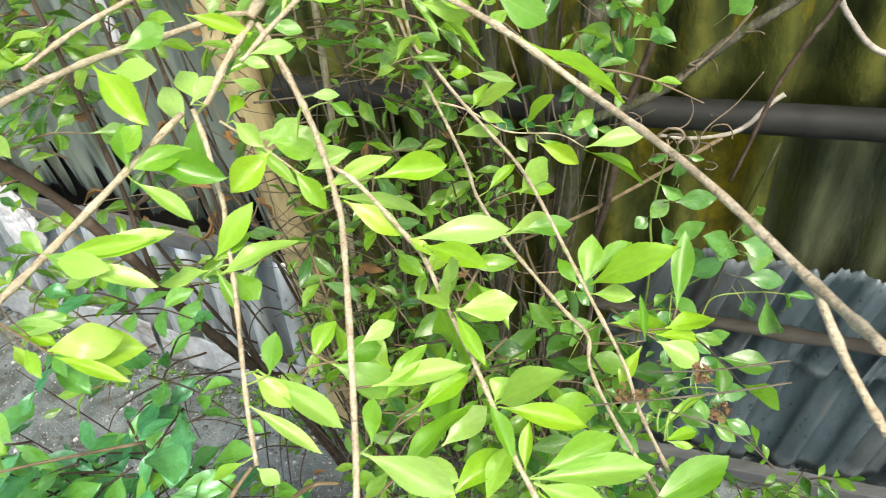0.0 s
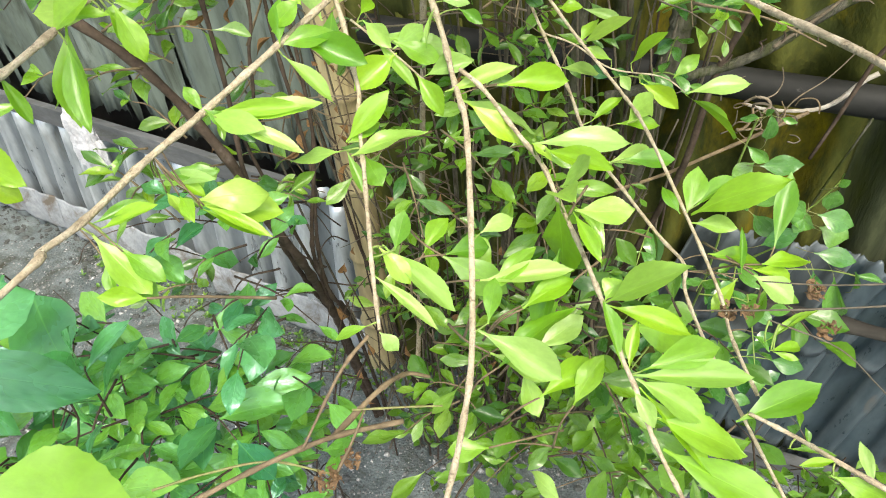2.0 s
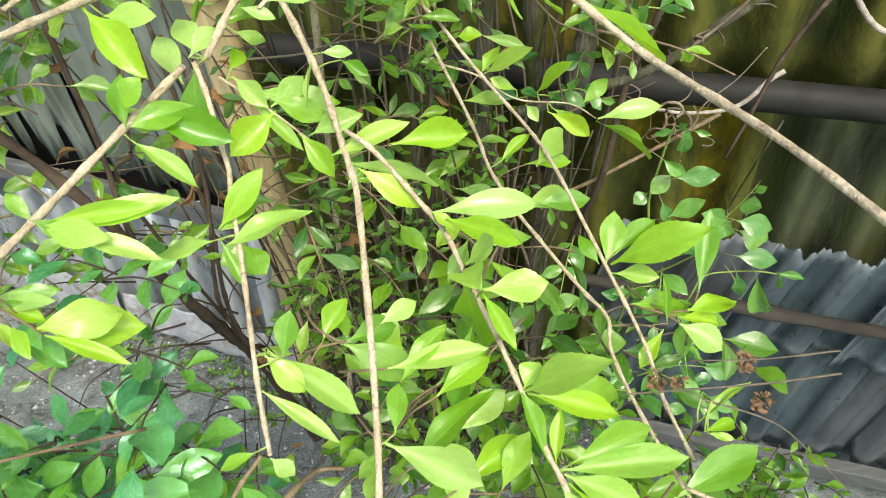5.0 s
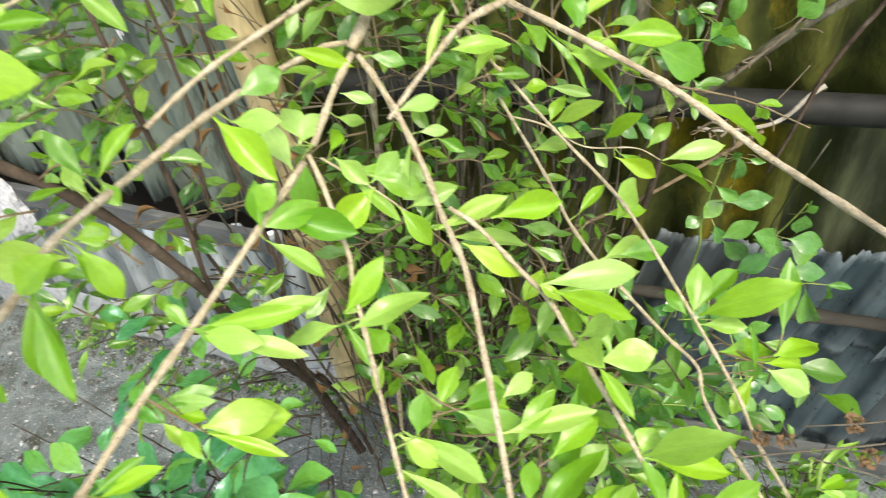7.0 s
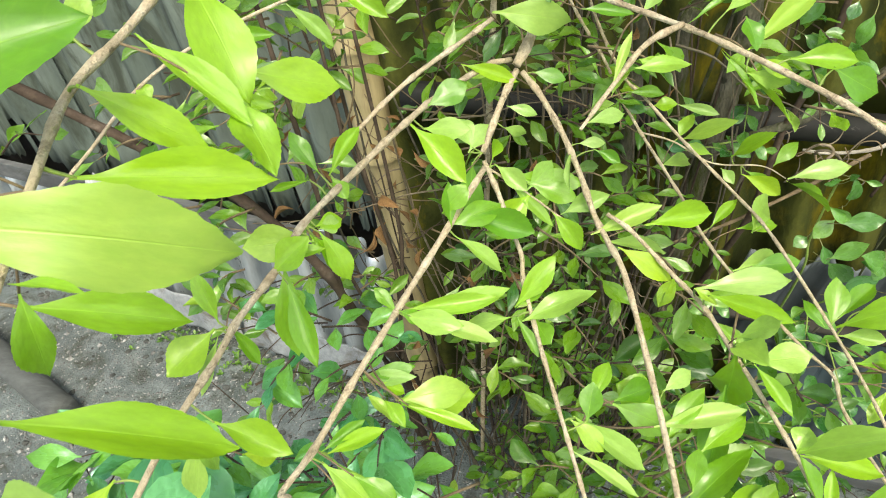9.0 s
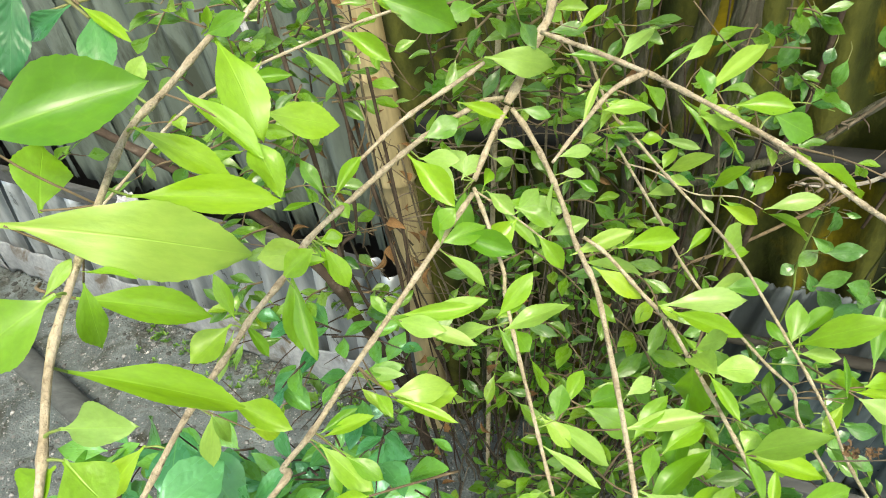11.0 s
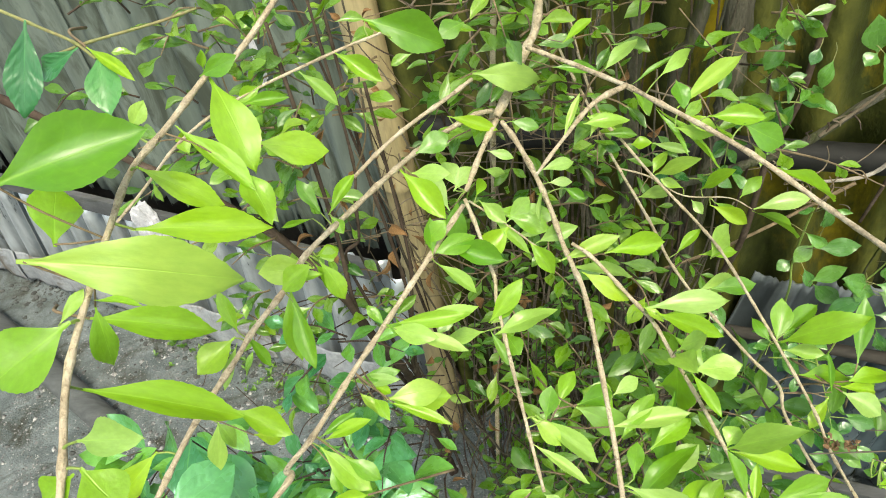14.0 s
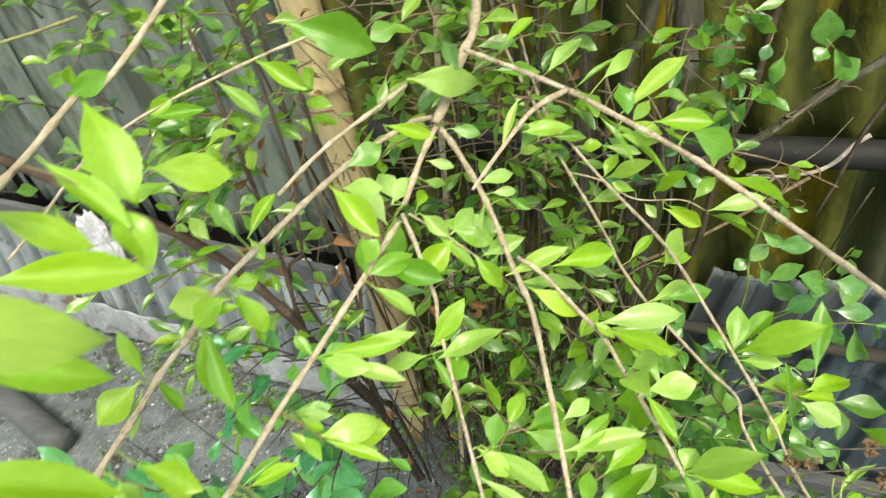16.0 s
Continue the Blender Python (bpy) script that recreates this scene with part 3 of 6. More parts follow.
part("culm", mesh_of("culm", verts, faces, BAMBOO), post)

# mossy wall of big-wave cement sheets, with a black pipe tied along it
WX = Vector((0.974, -0.227))
WO = Vector((0.33, 1.15))


def wall_at(s, back=0.0):
    p = WO + WX * s + Vector((0.227, 0.974)) * back
    return (p.x, p.y)


for i in range(3):
    corrugated("cement_sheet", wall_at(-0.87 + i * 0.80, 0.012 * (i % 2)), wall_at(-0.04 + i * 0.80, 0.012 * (i % 2)), 0.66, 2.0, 0.140, 0.031, MOSS,
               "mossy green corrugated cement sheet, upper row of the wall", rng, (0.012, 0.01), 0.0, "cement sheet", "wall sheets", thick=0.006)
for i, (s0, s1) in enumerate(((-0.87, -0.57), (-0.60, 0.23), (0.20, 1.03), (1.0, 1.83))):
    bare = i > 1
    corrugated("cement_sheet", wall_at(s0, 0.035 + 0.01 * (i % 2)), wall_at(s1, 0.035 + 0.01 * (i % 2)), GROUND, 0.74, 0.140, 0.031, CEMENT if bare else MOSS,
               "grey corrugated cement sheet with thin moss, lower row of the wall" if bare else "dark mossy corrugated cement sheet, lower row of the wall", rng, (0.012, 0.01), 0.0, "cement sheet", "wall sheets", thick=0.006)
rail("black_pipe", (*wall_at(-0.75, -0.065), 0.750), (*wall_at(1.5, -0.065), 0.622), 0.0295, PIPE, "dull black pipe with pale scuffs tied along the mossy wall", rng, "pipe")

# dark ribbed sheets standing in two rows before the wall's foot, held by a pole and a beam
def sheets_at(x, back=0.0):
    return (x + 0.33 * back, 0.915 - 0.335 * (x - 0.8) + back)


for row, (z0, z1, back) in enumerate(((0.035, 0.335, 0.035), (GROUND + 0.09, 0.125, 0.052))):
    x0 = 0.22 + 0.04 * row
    for i in range(5):
        dz, lap = rng.uniform(-0.02, 0.02), 0.010 * (i % 2)
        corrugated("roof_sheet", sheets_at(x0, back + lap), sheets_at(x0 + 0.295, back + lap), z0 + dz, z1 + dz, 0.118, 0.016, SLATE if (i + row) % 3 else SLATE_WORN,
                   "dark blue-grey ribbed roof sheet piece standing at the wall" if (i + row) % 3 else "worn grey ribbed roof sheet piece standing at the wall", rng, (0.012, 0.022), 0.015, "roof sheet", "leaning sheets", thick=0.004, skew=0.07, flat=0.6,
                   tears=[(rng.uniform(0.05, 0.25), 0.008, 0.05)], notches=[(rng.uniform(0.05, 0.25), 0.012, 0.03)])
        x0 += 0.268
rail("pole", (*sheets_at(0.20), 0.195), (*sheets_at(1.6), 0.172), 0.0145, POLE, "grey-brown round pole lying across the dark sheets", rng, "pole", knots=0.3)
rail("timber_beam", (*sheets_at(0.26, 0.0), GROUND + 0.105), (*sheets_at(1.6, 0.0), GROUND + 0.125), 0.03, TIMBER, "dark grey timber beam along the foot of the dark sheets", rng, "beam", (0.050, 0.036))

# log on the soil beside the fence
tagged(tube("log", [(-3.4, 2.36, GROUND + 0.055), (-2.9, 2.04, GROUND + 0.055), (-2.35, 1.68, GROUND + 0.052), (-1.85, 1.34, GROUND + 0.05)], 0.060, 0.052, LOG, sides=22, steps=12, rng=rng, wobble=0.02),
       "grey weathered log lying on the soil", "log")


def crumple(name, centre, size, mat, label, category, seed, sub=4, amount=0.45):
    bm = bmesh.new()
    bmesh.ops.create_icosphere(bm, subdivisions=sub, radius=1.0)
    for v in bm.verts:
        d = 1 + amount * noise.noise(v.co * 1.6 + Vector((seed, 0, 0))) + amount * 0.6 * abs(noise.noise(v.co * 4.1 + Vector((0, seed, 0)))) - amount * 0.4 * abs(noise.noise(v.co * 7.7))
        v.co = Vector((v.co.x * size[0], v.co.y * size[1], v.co.z * size[2])) * d
    me = bpy.data.meshes.new(name)
    bm.to_mesh(me)
    bm.free()
    me.materials.append(mat)
    ob = new(name, me)
    ob.location = centre
    return tagged(ob, label, category)


crumple("plastic_bag", (*fence_at(0.885, 0.006), 0.095), (0.060, 0.026, 0.122), BAG, "crumpled white plastic bag caught on the fence rail", "plastic bag", 3.0)
crumple("plastic_scrap", (*fence_at(0.124, 0.088), 0.815), (0.011, 0.006, 0.088), BAG, "torn scrap of white plastic stuck on the fence", "plastic scrap", 9.0)


# ---- the shrub in front: arching branches, each with its leaves ----
leaf_meshes = [blade_mesh("leaf", rng, LEAF, **s) for s in SHAPES]
slim_meshes = [blade_mesh("leaf", rng, LEAF, fold=f, curl=c, wave=0.012, widest=w) for f, c, w in ((0.3, 0.04, 0.56), (0.5, -0.04, 0.6), (0.4, 0.06, 0.52))]
old_meshes = [blade_mesh("leaf", rng, LEAF_OLD, **s) for s in SHAPES[:3]]
shrub = new("shrub")
shrub.location = (-0.53, 1.15, GROUND)
tagged(shrub, "tall shrub with arching tan branches and bright toothed leaves", "shrub")
TO_SHRUB = Matrix.Translation((0.53, -1.15, -GROUND))
STEMS, LINES = {}, {}


def branch(key, pts, r0, r1, mat=BARK_TAN, label="", knots=0.034, ext=()):
    """One branch of the shrub, along a few points; ext: points before its first, out of sight or behind leaves."""
    line = curve_through(list(ext) + list(pts), 7)
    v, f = tube_data(line, r0, r1, 8, knots, rng, 0.02)
    ob = part("branch", mesh_of("branch", v, f, mat), shrub, label, TO_SHRUB)
    STEMS[key], LINES[key] = ob, line
    return ob


def leaf(key, base, tip, width, normal, old=False):
    """One leaf of a branch. Where its foot stands off the branch, a green stalk reaches back to it."""
    slim = width < 0.34 * (Vector(tip) - Vector(base)).length
    ob = new("leaf", rng.choice(old_meshes if old else slim_meshes if slim else leaf_meshes))
    ob.parent = STEMS[key]
    ob.matrix_local = leaf_matrix(base, tip, width * 0.85, normal)
    foot = Vector(base)
    near = min(LINES[key], key=lambda p: (p - foot).length)
    gap = (near - foot).length
    if gap > 0.05:
        back = (foot - Vector(tip)).normalized()
        pts = [foot + back * 0.05 + Vector((0.01, 0.03, -0.03)), foot + back * 0.02 + Vector((0, 0.006, -0.004)), foot + (Vector(tip) - foot) * 0.03]
        part("leaf_stalk", mesh_of("leaf_stalk", *tube_data(curve_through(pts, 5), 0.0012, 0.0008, 6), BARK_DRY), STEMS[key])
    elif gap > 0.006:
        lead = (foot - Vector(tip)).normalized() * gap * 0.04
        v, f = tube_data(curve_through([near, (near + foot) / 2 + lead + Vector((0, 0, 0.04 * gap)), foot + (Vector(tip) - foot) * 0.03], 5), 0.0008 if gap < 0.02 else 0.0005, 0.0005, 6)
        part("leaf_stalk", mesh_of("leaf_stalk", v, f, PETIOLE if gap < 0.02 else BARK_DRY), STEMS[key])
    return ob


branch("arch", [(-0.152, 0.578, 1.238), (-0.112, 0.537, 1.237), (-0.068, 0.492, 1.233), (-0.050, 0.461, 1.235), (-0.010, 0.418, 1.226), (0.020, 0.386, 1.216), (0.059, 0.356, 1.192), (0.087, 0.253, 1.209), (0.105, 0.166, 1.220), (0.098, 0.117, 1.246)], 0.0022, 0.00176, BARK_TAN, "thick pale tan arching branch")
leaf("arch", (-0.034, 0.448, 1.233), (0.027, 0.497, 1.249), 0.018, (0.14, -0.47, 0.87))
leaf("arch", (-0.032, 0.440, 1.231), (-0.005, 0.439, 1.216), 0.014, (0.29, -0.79, 0.53))
leaf("arch", (-0.013, 0.432, 1.233), (0.029, 0.425, 1.231), 0.021, (-0.07, -0.70, 0.71))
leaf("arch", (0.010, 0.418, 1.232), (0.043, 0.417, 1.210), 0.027, (0.30, -0.83, 0.48))
leaf("arch", (-0.038, 0.435, 1.224), (-0.005, 0.439, 1.209), 0.014, (0.33, -0.74, 0.58))
leaf("arch", (0.027, 0.383, 1.214), (0.097, 0.427, 1.140), 0.022, (0.77, -0.19, 0.61))
leaf("arch", (-0.050, 0.455, 1.233), (0.002, 0.434, 1.180), 0.015, (0.68, -0.13, 0.72))
leaf("arch", (-0.050, 0.454, 1.232), (-0.026, 0.428, 1.200), 0.010, (0.56, -0.37, 0.74))
leaf("arch", (-0.065, 0.491, 1.234), (-0.020, 0.503, 1.253), 0.010, (-0.39, 0.02, 0.92))
leaf("arch", (-0.043, 0.479, 1.246), (-0.015, 0.500, 1.256), 0.013, (0.12, -0.52, 0.84))
leaf("arch", (-0.032, 0.469, 1.247), (-0.028, 0.446, 1.234), 0.019, (-0.04, -0.51, 0.86))
branch("arch_side", [(0.105, 0.166, 1.219), (0.115, 0.151, 1.196), (0.128, 0.136, 1.173)], 0.001584, 0.001408, BARK_TAN, "")
branch("s1", [(-0.134, 0.967, 1.153), (-0.115, 0.855, 1.099), (-0.086, 0.745, 1.070), (-0.074, 0.708, 1.046), (-0.055, 0.664, 1.020), (-0.038, 0.617, 1.004), (-0.025, 0.571, 0.994), (-0.017, 0.531, 0.988), (0.002, 0.492, 0.972), (0.019, 0.459, 0.966), (0.049, 0.416, 0.947), (0.067, 0.386, 0.942), (0.064, 0.356, 0.940), (0.075, 0.320, 0.925), (0.097, 0.281, 0.897), (0.140, 0.208, 0.844)], 0.001848, 0.001408, BARK_TAN, "")
leaf("s1", (-0.038, 0.692, 1.036), (-0.013, 0.687, 1.040), 0.021, (-0.25, -0.65, 0.72))
leaf("s1", (-0.013, 0.691, 1.036), (0.032, 0.679, 1.025), 0.015, (-0.01, -0.69, 0.72))
leaf("s1", (-0.008, 0.535, 0.990), (0.024, 0.563, 1.002), 0.014, (-0.04, -0.37, 0.93))
leaf("s1", (-0.091, 0.723, 1.056), (-0.116, 0.752, 1.092), 0.011, (0.66, -0.28, 0.70))
leaf("s1", (0.016, 0.531, 0.990), (0.061, 0.540, 0.984), 0.017, (0.23, -0.51, 0.83))
leaf("s1", (0.005, 0.491, 0.972), (0.054, 0.512, 0.966), 0.023, (0.27, -0.37, 0.89))
leaf("s1", (0.021, 0.491, 0.977), (0.071, 0.499, 0.972), 0.025, (0.17, -0.47, 0.86))
leaf("s1", (0.145, 0.405, 0.944), (0.160, 0.454, 0.991), 0.022, (-0.13, -0.67, 0.73))
leaf("s1", (0.088, 0.395, 0.946), (0.146, 0.406, 0.923), 0.028, (0.40, -0.40, 0.82))
leaf("s1", (0.131, 0.389, 0.940), (0.179, 0.403, 0.934), 0.025, (0.20, -0.27, 0.94))
leaf("s1", (0.123, 0.378, 0.939), (0.156, 0.360, 0.924), 0.028, (0.07, -0.58, 0.81))
leaf("s1", (0.109, 0.372, 0.940), (0.087, 0.349, 0.922), 0.016, (-0.40, -0.29, 0.87))
leaf("s1", (0.122, 0.383, 0.941), (0.163, 0.390, 0.920), 0.018, (0.46, -0.45, 0.76))
leaf("s1", (0.113, 0.376, 0.940), (0.112, 0.401, 0.972), 0.008, (0.05, -0.78, 0.63))
branch("s2", [(-0.102, 0.969, 1.147), (-0.090, 0.830, 1.096), (-0.074, 0.703, 1.077), (-0.055, 0.666, 1.066), (-0.026, 0.622, 1.043), (-0.001, 0.588, 1.025), (0.023, 0.555, 1.008), (0.038, 0.503, 1.006), (0.067, 0.416, 0.975), (0.091, 0.359, 0.940), (0.098, 0.319, 0.924), (0.111, 0.274, 0.911)], 0.001848, 0.001408, BARK_TAN, "")
leaf("s2", (0.023, 0.510, 1.003), (0.055, 0.565, 1.000), 0.023, (0.07, 0.02, 1.00))
leaf("s2", (0.072, 0.414, 0.974), (0.130, 0.387, 1.036), 0.034, (-0.75, -0.33, 0.57))
leaf("s2", (0.068, 0.415, 0.973), (0.080, 0.451, 0.999), 0.025, (-0.00, -0.58, 0.82))
leaf("s2", (0.076, 0.421, 0.978), (0.114, 0.449, 0.989), 0.021, (-0.11, -0.24, 0.96))
leaf("s2", (0.072, 0.408, 0.970), (0.107, 0.396, 0.975), 0.017, (-0.27, -0.40, 0.88))
leaf("s2", (0.063, 0.415, 0.974), (0.049, 0.438, 0.987), 0.017, (-0.07, -0.51, 0.86))
branch("f", [(-0.057, 0.669, 1.019), (-0.020, 0.658, 1.009), (0.018, 0.636, 0.992), (0.073, 0.640, 0.979), (0.101, 0.637, 0.961)], 0.001144, 0.000616, BARK_TAN, "")
leaf("f", (-0.013, 0.659, 1.010), (0.030, 0.617, 1.059), 0.023, (-0.83, -0.35, 0.43))
leaf("f", (0.039, 0.643, 0.993), (0.065, 0.604, 1.049), 0.022, (-0.94, -0.20, 0.29))
leaf("f", (-0.036, 0.640, 0.992), (0.014, 0.706, 0.947), 0.022, (0.78, -0.18, 0.60))
leaf("f", (0.087, 0.643, 0.975), (0.113, 0.654, 0.997), 0.018, (-0.36, -0.58, 0.73))
leaf("f", (0.103, 0.637, 0.960), (0.169, 0.636, 0.974), 0.026, (-0.17, -0.57, 0.81))
leaf("f", (0.101, 0.635, 0.959), (0.178, 0.667, 0.881), 0.023, (0.68, 0.11, 0.73))
leaf("f", (0.049, 0.632, 0.977), (0.095, 0.621, 0.950), 0.021, (0.21, -0.74, 0.63))
leaf("f", (0.027, 0.634, 0.986), (0.038, 0.616, 0.977), 0.014, (-0.11, -0.53, 0.84))
leaf("f", (-0.015, 0.661, 1.011), (0.005, 0.686, 1.027), 0.020, (-0.13, -0.45, 0.88))
leaf("f", (0.019, 0.643, 0.998), (-0.008, 0.647, 1.012), 0.015, (0.22, -0.73, 0.65))
leaf("f", (0.054, 0.635, 0.979), (0.087, 0.632, 0.954), 0.016, (0.34, -0.78, 0.52))
branch("d", [(-0.183, 0.553, 1.174), (-0.169, 0.529, 1.163), (-0.153, 0.503, 1.139), (-0.141, 0.483, 1.111), (-0.132, 0.459, 1.086), (-0.124, 0.431, 1.080), (-0.114, 0.383, 1.072), (-0.102, 0.237, 1.020), (-0.107, 0.186, 0.982), (-0.117, 0.152, 0.947), (-0.124, 0.130, 0.926)], 0.002552, 0.001936, BARK_TAN, "")
leaf("d", (-0.137, 0.441, 1.081), (-0.078, 0.454, 1.096), 0.020, (-0.09, -0.56, 0.82))
leaf("d", (-0.094, 0.442, 1.086), (-0.035, 0.458, 1.081), 0.025, (0.20, -0.51, 0.84))
leaf("d", (-0.128, 0.434, 1.080), (-0.061, 0.483, 1.012), 0.021, (0.74, -0.08, 0.67))
leaf("d", (-0.117, 0.425, 1.080), (-0.074, 0.411, 1.051), 0.023, (0.28, -0.64, 0.72))
leaf("d", (-0.146, 0.500, 1.134), (-0.153, 0.464, 1.109), 0.009, (-0.87, -0.16, 0.47))
leaf("d", (-0.099, 0.239, 1.021), (-0.041, 0.224, 0.990), 0.026, (0.30, -0.49, 0.82))
leaf("d", (-0.101, 0.309, 1.044), (-0.077, 0.326, 1.046), 0.016, (0.23, -0.45, 0.86))
leaf("d", (-0.092, 0.242, 1.023), (-0.087, 0.261, 1.049), 0.016, (-0.20, -0.78, 0.60))
leaf("d", (-0.060, 0.297, 0.929), (-0.021, 0.322, 0.942), 0.027, (-0.06, -0.41, 0.91))
leaf("d", (-0.073, 0.324, 0.950), (-0.031, 0.352, 0.964), 0.022, (0.00, -0.44, 0.90))
leaf("d", (-0.057, 0.267, 0.904), (-0.011, 0.302, 0.913), 0.024, (0.04, -0.28, 0.96))
leaf("d", (-0.029, 0.265, 0.898), (-0.006, 0.295, 0.928), 0.024, (-0.31, -0.53, 0.78))
leaf("d", (-0.069, 0.283, 0.920), (-0.057, 0.262, 0.887), 0.023, (0.34, -0.73, 0.59))
leaf("d", (-0.095, 0.349, 0.964), (-0.123, 0.357, 0.988), 0.040, (0.40, -0.62, 0.68))
leaf("d", (-0.094, 0.234, 0.882), (-0.128, 0.229, 0.881), 0.023, (0.01, -0.30, 0.95))
leaf("d", (-0.037, 0.210, 0.846), (-0.061, 0.221, 0.872), 0.020, (0.50, -0.55, 0.67))
leaf("d", (0.017, 0.319, 0.936), (0.067, 0.327, 0.914), 0.038, (0.41, -0.47, 0.78))
leaf("d", (0.061, 0.238, 0.856), (0.042, 0.227, 0.849), 0.032, (-0.24, -0.26, 0.94))
leaf("d", (-0.040, 0.336, 0.947), (-0.055, 0.329, 0.927), 0.014, (-0.45, -0.69, 0.57))
leaf("d", (-0.142, 0.500, 1.132), (-0.118, 0.502, 1.129), 0.012, (0.17, -0.63, 0.76))
leaf("d", (-0.128, 0.498, 1.126), (-0.107, 0.488, 1.117), 0.012, (0.04, -0.63, 0.78))
leaf("d", (-0.175, 0.552, 1.174), (-0.146, 0.549, 1.165), 0.016, (0.15, -0.71, 0.68))
branch("e_low", [(-0.124, 0.444, 1.100), (-0.105, 0.435, 1.087), (-0.076, 0.409, 1.061), (-0.057, 0.382, 1.051), (-0.045, 0.349, 1.043), (-0.028, 0.310, 1.027), (-0.015, 0.276, 1.013), (-0.002, 0.244, 0.992), (0.008, 0.227, 0.977), (0.021, 0.205, 0.950), (0.044, 0.176, 0.916), (0.090, 0.120, 0.847)], 0.001848, 0.001408, BARK_TAN, "")
leaf("e_low", (-0.064, 0.385, 1.068), (0.011, 0.389, 1.069), 0.026, (0.01, -0.48, 0.88))
leaf("e_low", (-0.056, 0.379, 1.068), (-0.008, 0.336, 1.080), 0.021, (-0.44, -0.24, 0.87))
leaf("e_low", (-0.065, 0.385, 1.069), (-0.049, 0.373, 1.062), 0.011, (-0.02, -0.48, 0.87))
leaf("e_low", (-0.045, 0.340, 1.061), (-0.024, 0.321, 1.103), 0.019, (-0.89, -0.35, 0.29))
leaf("e_low", (-0.045, 0.338, 1.059), (-0.037, 0.300, 1.083), 0.026, (-0.51, 0.38, 0.77))
leaf("e_low", (-0.034, 0.325, 1.053), (0.008, 0.332, 1.046), 0.028, (0.21, -0.39, 0.90))
leaf("e_low", (-0.046, 0.331, 1.055), (-0.038, 0.349, 0.968), 0.034, (0.09, -0.98, -0.20))
leaf("e_low", (-0.035, 0.323, 1.053), (-0.016, 0.286, 1.038), 0.013, (-0.01, -0.39, 0.92))
leaf("e_low", (-0.013, 0.274, 1.012), (0.031, 0.247, 1.077), 0.026, (-0.85, -0.19, 0.49))
leaf("e_low", (-0.011, 0.273, 1.011), (0.050, 0.267, 0.989), 0.020, (0.27, -0.40, 0.88))
leaf("e_low", (-0.013, 0.275, 1.013), (-0.001, 0.289, 1.021), 0.021, (-0.31, -0.27, 0.91))
leaf("e_low", (0.006, 0.235, 0.983), (0.088, 0.244, 0.973), 0.025, (0.15, -0.29, 0.94))
leaf("e_low", (0.011, 0.237, 0.985), (0.068, 0.259, 0.988), 0.023, (0.08, -0.32, 0.94))
leaf("e_low", (0.008, 0.233, 0.982), (0.057, 0.218, 0.957), 0.027, (0.25, -0.53, 0.81))
leaf("e_low", (0.010, 0.229, 0.978), (0.064, 0.196, 0.923), 0.017, (0.45, -0.50, 0.74))
leaf("e_low", (0.022, 0.216, 0.962), (0.086, 0.205, 0.939), 0.033, (0.23, -0.44, 0.87))
leaf("e_low", (0.003, 0.237, 0.985), (0.009, 0.265, 1.006), 0.011, (-0.34, -0.51, 0.79))
leaf("e_low", (0.027, 0.202, 0.946), (0.110, 0.187, 0.900), 0.036, (0.36, -0.47, 0.80))
leaf("e_low", (0.005, 0.228, 0.978), (0.020, 0.207, 0.963), 0.013, (0.11, -0.52, 0.85))
leaf("e_low", (-0.001, 0.238, 0.987), (-0.016, 0.267, 1.023), 0.014, (0.48, -0.57, 0.67))
branch("t", [(-0.219, 0.456, 1.155), (-0.210, 0.436, 1.139), (-0.201, 0.409, 1.122), (-0.195, 0.392, 1.110), (-0.195, 0.380, 1.097), (-0.189, 0.350, 1.076), (-0.180, 0.307, 1.060), (-0.171, 0.265, 1.045), (-0.163, 0.231, 1.027)], 0.001936, 0.001408, BARK_TAN, "")
leaf("t", (-0.198, 0.353, 1.080), (-0.142, 0.368, 1.094), 0.024, (-0.08, -0.51, 0.86))
leaf("t", (-0.203, 0.362, 1.086), (-0.170, 0.383, 1.118), 0.021, (-0.03, -0.82, 0.58))
leaf("t", (-0.201, 0.361, 1.086), (-0.181, 0.388, 1.088), 0.016, (0.44, -0.40, 0.80))
leaf("t", (-0.202, 0.357, 1.082), (-0.188, 0.336, 1.057), 0.011, (0.41, -0.57, 0.71))
leaf("t", (-0.188, 0.355, 1.079), (-0.179, 0.352, 1.053), 0.022, (0.58, -0.76, 0.30))
leaf("t", (-0.206, 0.356, 1.082), (-0.247, 0.354, 1.075), 0.021, (-0.13, -0.49, 0.86))
leaf("t", (-0.158, 0.283, 1.050), (-0.152, 0.302, 1.071), 0.020, (-0.24, -0.67, 0.70))
leaf("t", (-0.167, 0.287, 1.052), (-0.118, 0.271, 1.002), 0.022, (0.57, -0.43, 0.70))
leaf("t", (-0.171, 0.265, 1.045), (-0.126, 0.245, 1.013), 0.012, (0.42, -0.37, 0.83))
leaf("t", (-0.170, 0.286, 1.051), (-0.146, 0.270, 1.031), 0.018, (0.33, -0.49, 0.81))
leaf("t", (-0.134, 0.329, 1.002), (-0.082, 0.318, 0.972), 0.028, (0.37, -0.47, 0.80))
leaf("t", (-0.148, 0.329, 1.003), (-0.131, 0.360, 1.016), 0.017, (-0.11, -0.33, 0.94))
leaf("t", (-0.132, 0.331, 1.001), (-0.097, 0.349, 0.994), 0.023, (0.32, -0.24, 0.92))
leaf("t", (-0.095, 0.303, 0.986), (-0.061, 0.336, 1.008), 0.020, (-0.22, -0.37, 0.90))
